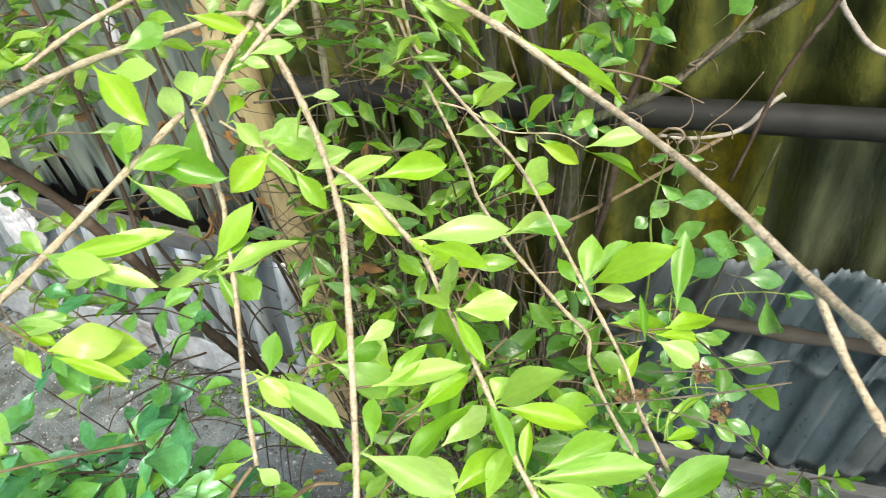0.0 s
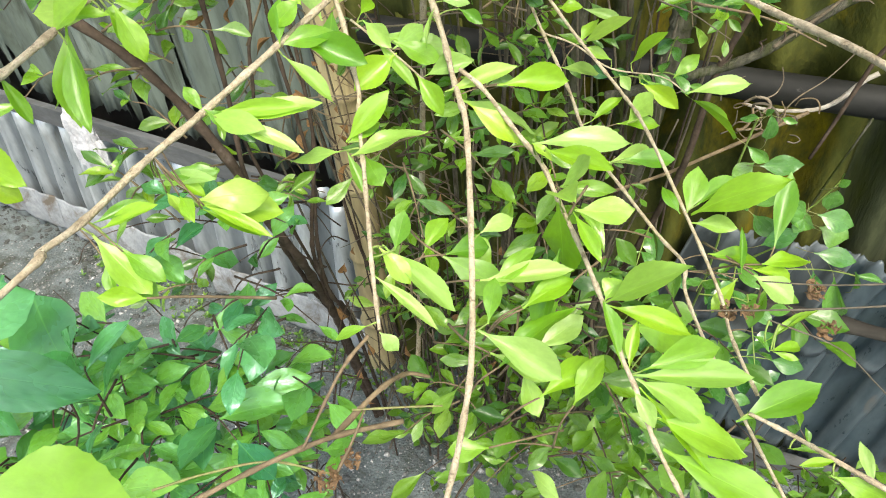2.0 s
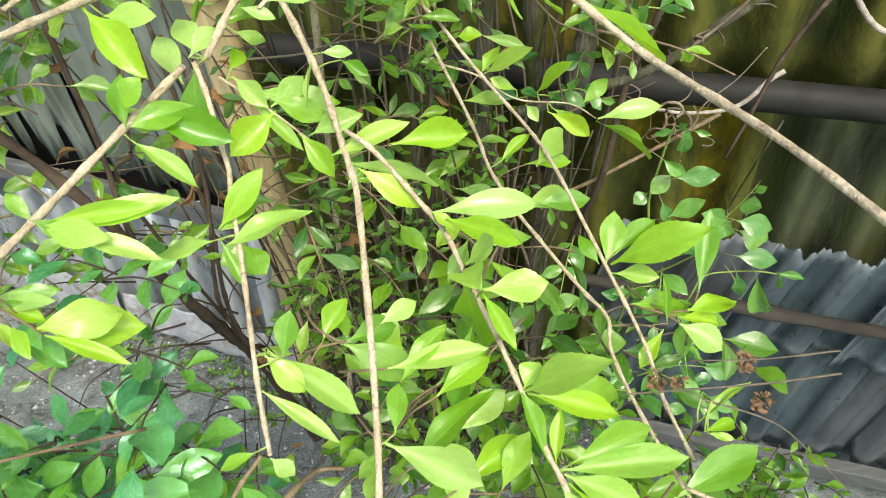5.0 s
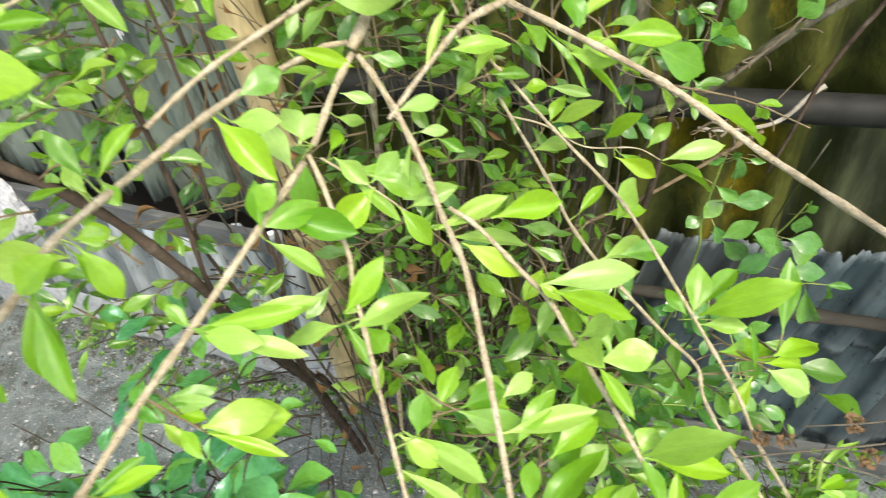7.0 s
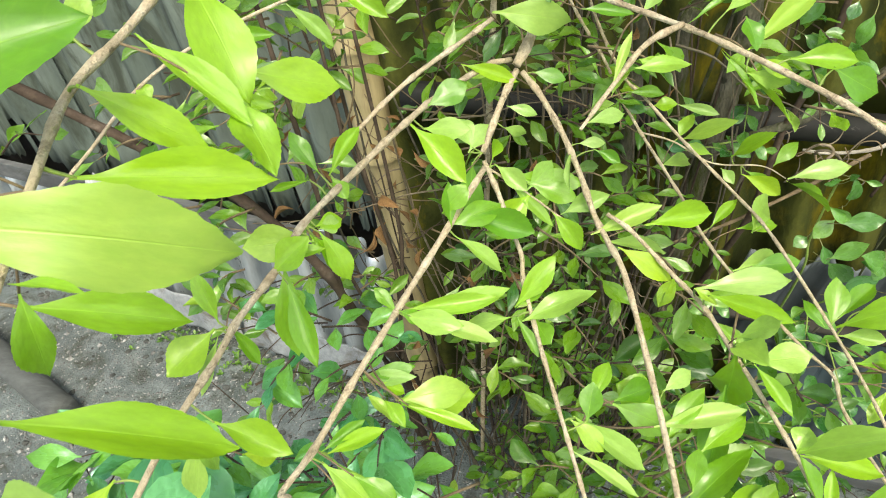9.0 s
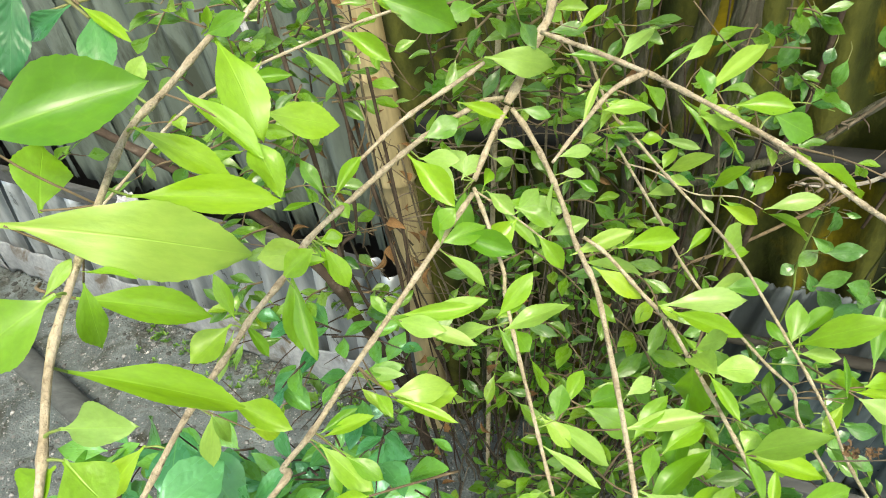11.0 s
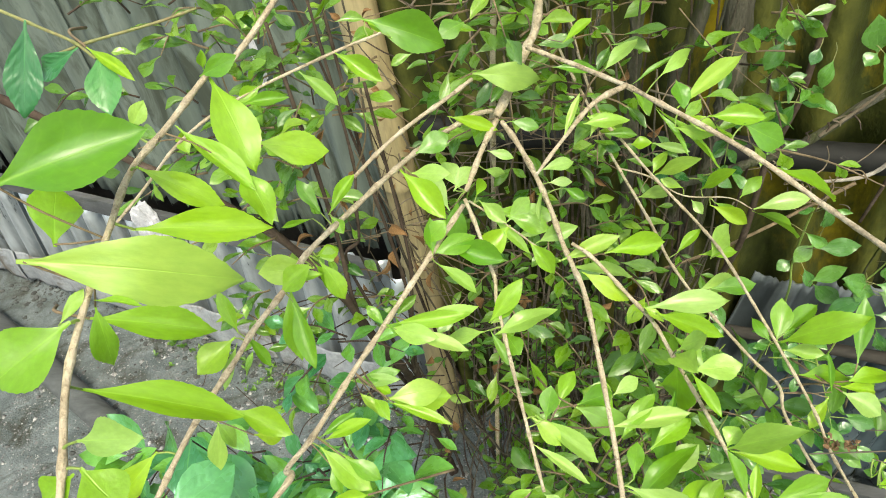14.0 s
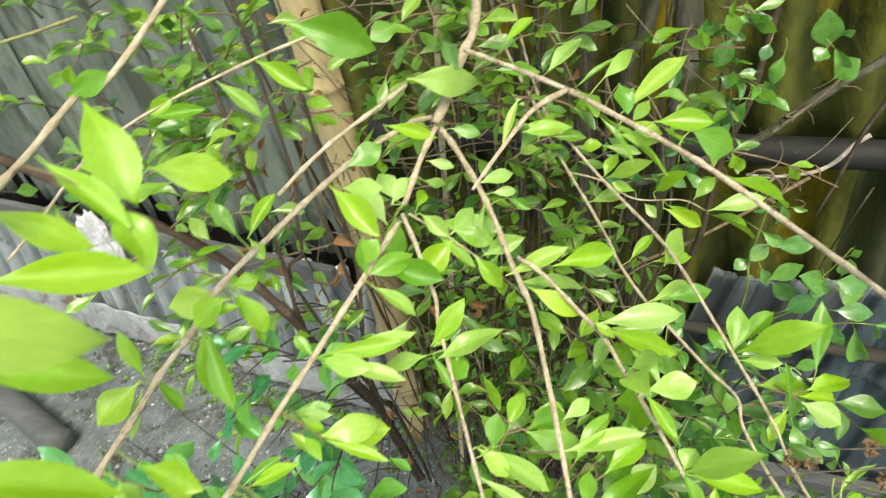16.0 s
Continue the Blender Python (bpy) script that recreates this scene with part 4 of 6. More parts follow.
leaf("t", (-0.105, 0.312, 0.992), (-0.032, 0.320, 0.998), 0.022, (-0.04, -0.34, 0.94))
leaf("t", (-0.071, 0.295, 0.979), (-0.031, 0.321, 0.991), 0.023, (-0.12, -0.26, 0.96))
leaf("t", (-0.088, 0.261, 0.950), (-0.032, 0.297, 0.985), 0.030, (-0.32, -0.35, 0.88))
leaf("t", (-0.095, 0.268, 0.960), (-0.044, 0.266, 0.932), 0.023, (0.44, -0.35, 0.83))
leaf("t", (-0.040, 0.347, 1.002), (-0.059, 0.299, 0.934), 0.031, (-0.43, -0.68, 0.59))
leaf("t", (-0.163, 0.230, 1.026), (-0.151, 0.225, 1.013), 0.013, (0.51, -0.47, 0.72))
leaf("t", (-0.170, 0.233, 1.029), (-0.194, 0.227, 1.021), 0.010, (-0.24, -0.35, 0.91))
branch("t0", [(-0.188, 0.556, 1.175), (-0.202, 0.526, 1.165), (-0.221, 0.485, 1.142)], 0.002816, 0.002552, BARK_TAN, "")
leaf("t0", (-0.199, 0.523, 1.161), (-0.173, 0.519, 1.152), 0.012, (0.17, -0.68, 0.71))
leaf("t0", (-0.203, 0.506, 1.151), (-0.184, 0.515, 1.136), 0.011, (0.64, -0.59, 0.49))
leaf("t0", (-0.229, 0.487, 1.146), (-0.243, 0.511, 1.162), 0.023, (0.19, -0.46, 0.87))
leaf("t0", (-0.233, 0.484, 1.144), (-0.214, 0.510, 1.155), 0.021, (0.17, -0.48, 0.86))
leaf("t0", (-0.230, 0.479, 1.138), (-0.238, 0.461, 1.096), 0.027, (-0.13, -0.90, 0.42))
leaf("t0", (-0.238, 0.471, 1.131), (-0.260, 0.507, 1.153), 0.023, (0.19, -0.43, 0.88))
branch("low_left_a", [(-0.218, 0.435, 1.164), (-0.246, 0.381, 1.154), (-0.280, 0.315, 1.142), (-0.303, 0.268, 1.136), (-0.325, 0.225, 1.126), (-0.340, 0.199, 1.124), (-0.334, 0.191, 1.127), (-0.357, 0.163, 1.115), (-0.418, 0.090, 1.083)], 0.002376, 0.001936, BARK_TAN, "")
leaf("low_left_a", (-0.244, 0.384, 1.154), (-0.206, 0.403, 1.155), 0.022, (0.33, -0.71, 0.63))
leaf("low_left_a", (-0.243, 0.381, 1.154), (-0.242, 0.399, 1.182), 0.014, (0.12, -0.83, 0.54))
leaf("low_left_a", (-0.242, 0.378, 1.150), (-0.208, 0.371, 1.114), 0.015, (0.64, -0.39, 0.66))
leaf("low_left_a", (-0.277, 0.314, 1.141), (-0.235, 0.303, 1.138), 0.020, (-0.11, -0.59, 0.80))
leaf("low_left_a", (-0.276, 0.318, 1.140), (-0.211, 0.324, 1.141), 0.014, (0.06, -0.72, 0.70))
leaf("low_left_a", (-0.279, 0.315, 1.142), (-0.293, 0.326, 1.156), 0.011, (0.42, -0.47, 0.78))
leaf("low_left_a", (-0.321, 0.224, 1.124), (-0.296, 0.244, 1.126), 0.010, (0.24, -0.38, 0.89))
leaf("low_left_a", (-0.313, 0.285, 1.112), (-0.269, 0.284, 1.112), 0.013, (-0.01, -0.52, 0.86))
leaf("low_left_a", (-0.286, 0.279, 1.094), (-0.233, 0.291, 1.078), 0.031, (0.35, -0.54, 0.77))
leaf("low_left_a", (-0.284, 0.277, 1.092), (-0.244, 0.281, 1.065), 0.014, (0.54, -0.38, 0.75))
leaf("low_left_a", (-0.304, 0.278, 1.105), (-0.284, 0.261, 1.095), 0.011, (0.26, -0.26, 0.93))
leaf("low_left_a", (-0.321, 0.220, 1.120), (-0.288, 0.202, 1.087), 0.024, (0.56, -0.35, 0.75))
leaf("low_left_a", (-0.287, 0.197, 1.090), (-0.310, 0.187, 1.101), 0.013, (0.53, -0.37, 0.76))
leaf("low_left_a", (-0.304, 0.216, 1.110), (-0.277, 0.206, 1.096), 0.016, (0.34, -0.33, 0.88))
leaf("low_left_a", (-0.237, 0.391, 1.156), (-0.183, 0.389, 1.136), 0.024, (0.27, -0.57, 0.78))
leaf("low_left_a", (-0.249, 0.388, 1.162), (-0.229, 0.395, 1.181), 0.020, (-0.25, -0.81, 0.53))
leaf("low_left_a", (-0.265, 0.312, 1.138), (-0.204, 0.334, 1.138), 0.019, (0.17, -0.47, 0.86))
leaf("low_left_a", (-0.263, 0.310, 1.138), (-0.214, 0.306, 1.117), 0.016, (0.36, -0.29, 0.89))
leaf("low_left_a", (-0.277, 0.313, 1.146), (-0.263, 0.314, 1.133), 0.012, (0.60, -0.49, 0.63))
leaf("low_left_a", (-0.280, 0.271, 1.104), (-0.235, 0.281, 1.102), 0.024, (0.11, -0.40, 0.91))
leaf("low_left_a", (-0.277, 0.270, 1.101), (-0.230, 0.259, 1.084), 0.011, (0.24, -0.35, 0.91))
leaf("low_left_a", (-0.306, 0.278, 1.119), (-0.272, 0.295, 1.108), 0.015, (0.44, -0.32, 0.84))
leaf("low_left_a", (-0.296, 0.278, 1.115), (-0.278, 0.280, 1.100), 0.011, (0.62, -0.39, 0.68))
leaf("low_left_a", (-0.291, 0.271, 1.108), (-0.276, 0.253, 1.102), 0.011, (0.20, -0.14, 0.97))
leaf("low_left_a", (-0.320, 0.226, 1.118), (-0.281, 0.234, 1.131), 0.013, (-0.21, -0.43, 0.88))
leaf("low_left_a", (-0.317, 0.225, 1.116), (-0.287, 0.203, 1.076), 0.018, (0.60, -0.42, 0.68))
leaf("low_left_a", (-0.315, 0.213, 1.105), (-0.308, 0.197, 1.091), 0.012, (0.12, -0.61, 0.78))
leaf("low_left_a", (-0.200, -0.003, 1.234), (-0.155, 0.009, 1.217), 0.038, (0.39, -0.17, 0.90))
branch("u", [(-0.223, 0.502, 1.117), (-0.187, 0.488, 1.093), (-0.162, 0.475, 1.076), (-0.141, 0.463, 1.064)], 0.001144, 0.000704, BARK_TAN, "")
leaf("u", (-0.203, 0.497, 1.107), (-0.137, 0.506, 1.082), 0.028, (0.35, -0.60, 0.72))
leaf("u", (-0.187, 0.495, 1.101), (-0.144, 0.481, 1.086), 0.024, (0.09, -0.59, 0.80))
leaf("u", (-0.159, 0.475, 1.076), (-0.116, 0.482, 1.089), 0.020, (-0.14, -0.60, 0.79))
leaf("u", (-0.203, 0.494, 1.104), (-0.165, 0.473, 1.064), 0.014, (0.32, -0.67, 0.66))
leaf("u", (-0.213, 0.503, 1.116), (-0.186, 0.482, 1.100), 0.019, (0.06, -0.58, 0.81))
leaf("u", (-0.186, 0.490, 1.095), (-0.162, 0.516, 1.105), 0.022, (0.31, -0.58, 0.75))
leaf("u", (-0.183, 0.488, 1.092), (-0.219, 0.461, 1.072), 0.031, (0.15, -0.72, 0.68))
leaf("u", (-0.167, 0.477, 1.079), (-0.142, 0.457, 1.048), 0.020, (0.28, -0.68, 0.68))
leaf("u", (-0.215, 0.505, 1.119), (-0.207, 0.530, 1.123), 0.015, (0.43, -0.28, 0.86))
branch("g1", [(-0.205, 0.541, 1.231), (-0.224, 0.512, 1.232), (-0.258, 0.477, 1.228), (-0.280, 0.451, 1.224), (-0.304, 0.421, 1.216)], 0.001936, 0.001672, BARK_TAN, "")
leaf("g1", (-0.204, 0.545, 1.235), (-0.141, 0.554, 1.215), 0.030, (0.29, -0.74, 0.60))
branch("g2", [(-0.192, 0.570, 1.178), (-0.212, 0.555, 1.183), (-0.249, 0.498, 1.194), (-0.271, 0.437, 1.209), (-0.301, 0.368, 1.217), (-0.322, 0.318, 1.222), (-0.335, 0.289, 1.214), (-0.354, 0.262, 1.204), (-0.360, 0.236, 1.203), (-0.379, 0.192, 1.193), (-0.399, 0.146, 1.173), (-0.436, 0.061, 1.136)], 0.002464, 0.00176, BARK_TAN, "")
leaf("g2", (-0.331, 0.294, 1.215), (-0.331, 0.265, 1.163), 0.022, (0.35, -0.82, 0.45))
leaf("g2", (-0.316, 0.311, 1.215), (-0.360, 0.308, 1.216), 0.027, (0.06, -0.79, 0.61))
leaf("g2", (-0.317, 0.316, 1.214), (-0.306, 0.314, 1.187), 0.017, (0.71, -0.61, 0.35))
leaf("g2", (-0.315, 0.321, 1.215), (-0.304, 0.331, 1.212), 0.014, (0.66, -0.55, 0.51))
leaf("g2", (-0.234, 0.538, 1.196), (-0.186, 0.544, 1.170), 0.016, (0.41, -0.70, 0.58))
leaf("g2", (-0.259, 0.468, 1.202), (-0.227, 0.483, 1.209), 0.025, (0.15, -0.67, 0.72))
leaf("g2", (-0.269, 0.441, 1.206), (-0.230, 0.406, 1.174), 0.025, (0.20, -0.53, 0.83))
leaf("g2", (-0.261, 0.446, 1.197), (-0.225, 0.439, 1.198), 0.021, (-0.14, -0.63, 0.76))
leaf("g2", (-0.316, 0.358, 1.227), (-0.334, 0.374, 1.251), 0.014, (0.44, -0.54, 0.72))
leaf("g2", (-0.312, 0.360, 1.225), (-0.293, 0.392, 1.240), 0.014, (0.24, -0.54, 0.80))
leaf("g2", (-0.311, 0.360, 1.224), (-0.301, 0.350, 1.213), 0.012, (0.38, -0.48, 0.79))
leaf("g2", (-0.316, 0.320, 1.218), (-0.303, 0.335, 1.210), 0.014, (0.69, -0.27, 0.67))
leaf("g2", (-0.321, 0.351, 1.230), (-0.349, 0.350, 1.224), 0.006, (-0.14, -0.69, 0.71))
leaf("g2", (-0.337, 0.293, 1.217), (-0.306, 0.303, 1.216), 0.010, (0.13, -0.30, 0.95))
leaf("g2", (-0.337, 0.287, 1.213), (-0.313, 0.298, 1.230), 0.022, (-0.07, -0.79, 0.61))
leaf("g2", (-0.329, 0.285, 1.208), (-0.316, 0.252, 1.169), 0.017, (0.15, -0.73, 0.67))
leaf("g2", (-0.314, 0.318, 1.216), (-0.298, 0.306, 1.184), 0.018, (0.59, -0.61, 0.54))
leaf("g2", (-0.358, 0.258, 1.205), (-0.349, 0.253, 1.174), 0.010, (0.77, -0.56, 0.31))
leaf("g2", (-0.362, 0.256, 1.208), (-0.370, 0.268, 1.239), 0.013, (0.32, -0.85, 0.43))
leaf("g2", (-0.363, 0.252, 1.209), (-0.387, 0.228, 1.200), 0.027, (0.26, -0.54, 0.80))
leaf("g2", (-0.361, 0.248, 1.207), (-0.377, 0.230, 1.177), 0.009, (0.09, -0.87, 0.49))
leaf("g2", (-0.365, 0.197, 1.190), (-0.372, 0.180, 1.155), 0.015, (0.22, -0.89, 0.40))
leaf("g2", (-0.359, 0.206, 1.189), (-0.316, 0.192, 1.178), 0.019, (0.18, -0.23, 0.96))
leaf("g2", (-0.345, 0.194, 1.176), (-0.330, 0.200, 1.162), 0.014, (0.72, -0.22, 0.66))
leaf("g2", (-0.399, 0.174, 1.191), (-0.438, 0.151, 1.160), 0.021, (-0.03, -0.79, 0.61))
leaf("g2", (-0.366, 0.196, 1.189), (-0.357, 0.190, 1.169), 0.014, (0.76, -0.41, 0.50))
branch("m", [(-0.139, 0.627, 1.248), (-0.155, 0.600, 1.223), (-0.177, 0.568, 1.192), (-0.188, 0.555, 1.180)], 0.0044, 0.004048, BARK_TAN, "thick tan main branch", ext=[(-0.33, 0.88, -0.02), (-0.27, 0.93, 0.55), (-0.2, 0.88, 1.15), (-0.14, 0.76, 1.40), (-0.125, 0.66, 1.36)])
leaf("m", (-0.078, 0.593, 1.196), (-0.040, 0.628, 1.211), 0.021, (0.16, -0.52, 0.84))
leaf("m", (-0.130, 0.592, 1.207), (-0.082, 0.592, 1.197), 0.015, (0.17, -0.65, 0.75))
leaf("m", (-0.117, 0.609, 1.223), (-0.085, 0.642, 1.230), 0.014, (0.17, -0.36, 0.92))
leaf("m", (-0.212, 0.617, 1.255), (-0.238, 0.598, 1.251), 0.025, (0.37, -0.65, 0.67))
branch("k", [(-0.069, 0.487, 1.237), (-0.099, 0.461, 1.238), (-0.126, 0.428, 1.228), (-0.150, 0.401, 1.214)], 0.002464, 0.001232, BARK_TAN, "")
leaf("k", (-0.109, 0.443, 1.231), (-0.071, 0.443, 1.231), 0.017, (-0.02, -0.70, 0.72))
leaf("k", (-0.126, 0.428, 1.228), (-0.110, 0.455, 1.253), 0.008, (-0.13, -0.62, 0.78))
leaf("k", (-0.105, 0.451, 1.233), (-0.092, 0.447, 1.227), 0.013, (0.09, -0.73, 0.67))
leaf("k", (-0.146, 0.405, 1.216), (-0.118, 0.417, 1.214), 0.013, (0.28, -0.57, 0.77))
branch("h", [(-0.301, 0.317, 1.394), (-0.316, 0.285, 1.391), (-0.328, 0.241, 1.384), (-0.334, 0.205, 1.382), (-0.336, 0.173, 1.372), (-0.335, 0.145, 1.365), (-0.337, 0.110, 1.349), (-0.335, 0.082, 1.331), (-0.335, 0.067, 1.320), (-0.338, -0.012, 1.260)], 0.00176, 0.001584, BARK_TAN, "slim tan branch close by", ext=[(-0.14, 0.70, 1.40), (-0.17, 0.52, 1.50)])
leaf("h", (-0.312, 0.291, 1.339), (-0.274, 0.307, 1.317), 0.026, (0.57, -0.59, 0.57))
leaf("h", (-0.318, 0.282, 1.388), (-0.291, 0.240, 1.353), 0.028, (0.45, -0.39, 0.81))
leaf("h", (-0.321, 0.278, 1.391), (-0.297, 0.279, 1.400), 0.014, (-0.14, -0.91, 0.40))
leaf("h", (-0.320, 0.283, 1.392), (-0.316, 0.282, 1.404), 0.006, (0.10, -0.99, -0.14))
leaf("h", (-0.364, 0.160, 1.410), (-0.303, 0.187, 1.414), 0.038, (0.30, -0.75, 0.60))
leaf("h", (-0.328, 0.202, 1.386), (-0.298, 0.209, 1.354), 0.017, (0.66, -0.53, 0.53))
leaf("h", (-0.325, 0.242, 1.383), (-0.285, 0.219, 1.354), 0.016, (0.48, -0.24, 0.85))
leaf("h", (-0.355, 0.140, 1.386), (-0.276, 0.161, 1.347), 0.031, (0.48, -0.47, 0.74))
leaf("h", (-0.330, 0.179, 1.367), (-0.276, 0.206, 1.340), 0.021, (0.57, -0.49, 0.66))
leaf("h", (-0.294, 0.230, 1.360), (-0.277, 0.208, 1.341), 0.021, (0.43, -0.39, 0.82))
leaf("h", (-0.340, 0.228, 1.391), (-0.330, 0.234, 1.403), 0.011, (0.16, -0.95, 0.28))
leaf("h", (-0.417, 0.209, 1.281), (-0.360, 0.237, 1.233), 0.026, (0.69, -0.33, 0.64))
leaf("h", (-0.341, 0.112, 1.337), (-0.293, 0.135, 1.281), 0.023, (0.74, 0.07, 0.66))
leaf("h", (-0.325, 0.084, 1.340), (-0.291, 0.079, 1.348), 0.016, (-0.28, -0.34, 0.90))
leaf("h", (-0.335, 0.125, 1.364), (-0.365, 0.102, 1.354), 0.033, (0.28, -0.68, 0.68))
leaf("h", (-0.361, 0.166, 1.333), (-0.363, 0.154, 1.299), 0.014, (0.42, -0.86, 0.28))
leaf("h", (-0.333, 0.139, 1.362), (-0.306, 0.132, 1.364), 0.006, (-0.05, 0.14, 0.99))
leaf("h", (-0.345, 0.128, 1.359), (-0.335, 0.141, 1.367), 0.007, (0.38, -0.67, 0.64))
leaf("h", (-0.364, 0.170, 1.368), (-0.375, 0.205, 1.380), 0.027, (0.38, -0.19, 0.91))
leaf("h", (-0.328, 0.080, 1.328), (-0.312, 0.070, 1.313), 0.026, (0.63, -0.15, 0.76))
leaf("h", (-0.330, 0.078, 1.327), (-0.347, 0.071, 1.316), 0.020, (-0.09, -0.81, 0.58))
leaf("h", (-0.416, 0.333, 1.395), (-0.383, 0.315, 1.376), 0.010, (0.23, -0.48, 0.84))
branch("h3", [(-0.279, 0.536, 1.290), (-0.324, 0.521, 1.284), (-0.406, 0.480, 1.272), (-0.449, 0.436, 1.262), (-0.482, 0.396, 1.239), (-0.510, 0.373, 1.220)], 0.001408, 0.001232, BARK_TAN, "")
leaf("h3", (-0.443, 0.427, 1.252), (-0.452, 0.436, 1.263), 0.014, (0.49, -0.45, 0.75))
leaf("h3", (-0.387, 0.491, 1.276), (-0.407, 0.478, 1.269), 0.017, (0.28, -0.75, 0.60))
leaf("h3", (-0.354, 0.505, 1.278), (-0.324, 0.497, 1.244), 0.017, (0.44, -0.70, 0.57))
leaf("h3", (-0.324, 0.522, 1.285), (-0.280, 0.504, 1.259), 0.019, (0.16, -0.67, 0.72))
leaf("h3", (-0.404, 0.476, 1.268), (-0.361, 0.481, 1.267), 0.016, (0.09, -0.76, 0.64))
leaf("h3", (-0.473, 0.405, 1.244), (-0.473, 0.404, 1.221), 0.007, (0.03, -1.00, 0.05))
leaf("h3", (-0.270, 0.534, 1.285), (-0.295, 0.557, 1.296), 0.011, (-0.11, -0.52, 0.85))
leaf("h3", (-0.295, 0.543, 1.302), (-0.224, 0.547, 1.265), 0.041, (0.32, -0.77, 0.55))
branch("s1_low", [(0.094, 0.244, 0.931), (0.123, 0.227, 0.929), (0.140, 0.205, 0.938), (0.173, 0.182, 0.936)], 0.001408, 0.001936, BARK_TAN, "")
leaf("s1_low", (0.085, 0.239, 0.927), (0.151, 0.271, 0.935), 0.030, (-0.02, -0.21, 0.98))
leaf("s1_low", (0.117, 0.221, 0.924), (0.157, 0.228, 0.907), 0.009, (0.37, 0.16, 0.92))
leaf("s1_low", (0.141, 0.205, 0.938), (0.115, 0.199, 0.940), 0.008, (0.13, -0.16, 0.98))
leaf("s1_low", (0.160, 0.188, 0.935), (0.156, 0.216, 0.946), 0.010, (-0.17, -0.37, 0.91))
leaf("s1_low", (0.137, 0.197, 0.932), (0.175, 0.185, 0.922), 0.019, (0.10, -0.44, 0.89))
branch("dry1", [(0.169, 0.268, 1.044), (0.123, 0.266, 1.043), (0.083, 0.268, 1.043)], 0.00062, 0.00045, BARK_OLD, "")
branch("dry2", [(0.169, 0.259, 1.034), (0.127, 0.258, 1.030), (0.084, 0.262, 1.022), (0.045, 0.264, 1.018)], 0.00068, 0.00055, BARK_OLD, "")
branch("dry3", [(0.092, 0.260, 1.015), (0.133, 0.246, 1.006), (0.154, 0.228, 0.994), (0.173, 0.213, 0.979)], 0.00058, 0.00042, BARK_OLD, "")
leaf("dry3", (0.088, 0.249, 1.005), (0.124, 0.267, 1.018), 0.009, (-0.46, 0.41, 0.79))
leaf("dry3", (0.092, 0.245, 1.002), (0.116, 0.255, 0.995), 0.010, (0.39, -0.30, 0.87))
leaf("dry3", (0.094, 0.245, 1.001), (0.110, 0.241, 0.998), 0.006, (0.05, -0.51, 0.86))
branch("w1", [(-0.296, 0.136, 0.948), (-0.247, 0.172, 0.947), (-0.206, 0.204, 0.936), (-0.159, 0.229, 0.922)], 0.001848, 0.002024, BARK_DRY, "dry brown branch")
branch("w2", [(-0.176, 0.244, 1.005), (-0.195, 0.225, 0.988), (-0.221, 0.184, 0.950)], 0.001496, 0.00088, BARK_DRY, "dry brown twig")
branch("w3", [(-0.208, 0.207, 0.930), (-0.180, 0.252, 0.929), (-0.166, 0.284, 0.907), (-0.149, 0.295, 0.889)], 0.002464, 0.001584, BARK_DRY, "dry brown branch")
branch("qa", [(-0.325, 0.154, 0.937), (-0.290, 0.169, 0.937), (-0.247, 0.181, 0.937), (-0.203, 0.177, 0.933)], 0.000968, 0.000792, BARK_GREEN, "")
branch("qb", [(-0.195, 0.225, 0.940), (-0.161, 0.234, 0.933), (-0.130, 0.243, 0.924)], 0.000968, 0.000704, BARK_GREEN, "")
branch("w4", [(-0.203, 0.170, 0.925), (-0.191, 0.202, 0.935), (-0.186, 0.226, 0.939)], 0.001408, 0.00088, BARK_DRY, "")
branch("q", [(-0.470, 0.347, 1.420), (-0.444, 0.341, 1.407), (-0.424, 0.336, 1.397), (-0.411, 0.330, 1.387)], 0.001144, 0.000968, BARK_GREEN, "")
leaf("q", (-0.451, 0.341, 1.413), (-0.465, 0.310, 1.363), 0.027, (0.42, -0.82, 0.39), old=True)
leaf("q", (-0.420, 0.332, 1.395), (-0.456, 0.328, 1.380), 0.018, (-0.00, -0.95, 0.31), old=True)
leaf("q", (-0.408, 0.331, 1.391), (-0.398, 0.298, 1.364), 0.025, (0.30, -0.56, 0.77), old=True)
branch("q2", [(-0.435, 0.331, 1.393), (-0.416, 0.341, 1.394), (-0.378, 0.357, 1.394), (-0.354, 0.369, 1.395)], 0.000968, 0.000968, BARK_GREEN, "")


# ---- old stems and inner twigs of the shrub ----
def old_stem(pts, r0, r1, mat=BARK_BROWN, label="dark brown old stem", rough=0.04):
    return part("stem", mesh_of("stem", *tube_data(curve_through(pts, 14), r0, r1, 12, 0.07, rng, rough), mat), shrub, label, TO_SHRUB)


FOOT = GROUND - 0.03
old_stem([(-0.53, 1.15, FOOT), (-0.493, 0.97, 0.02), (-0.436, 0.80, 0.36), (-0.420, 0.72, 0.542), (-0.403, 0.643, 0.689), (-0.425, 0.62, 0.801), (-0.438, 0.60, 0.907), (-0.498, 0.60, 1.022), (-0.60, 0.60, 1.12), (-0.76, 0.61, 1.25)], 0.0092, 0.0042)
old_stem([(-0.436, 0.80, 0.36), (-0.395, 0.68, 0.64), (-0.377, 0.66, 0.736), (-0.361, 0.68, 0.822), (-0.356, 0.70, 0.899), (-0.36, 0.72, 1.15)], 0.0036, 0.002)
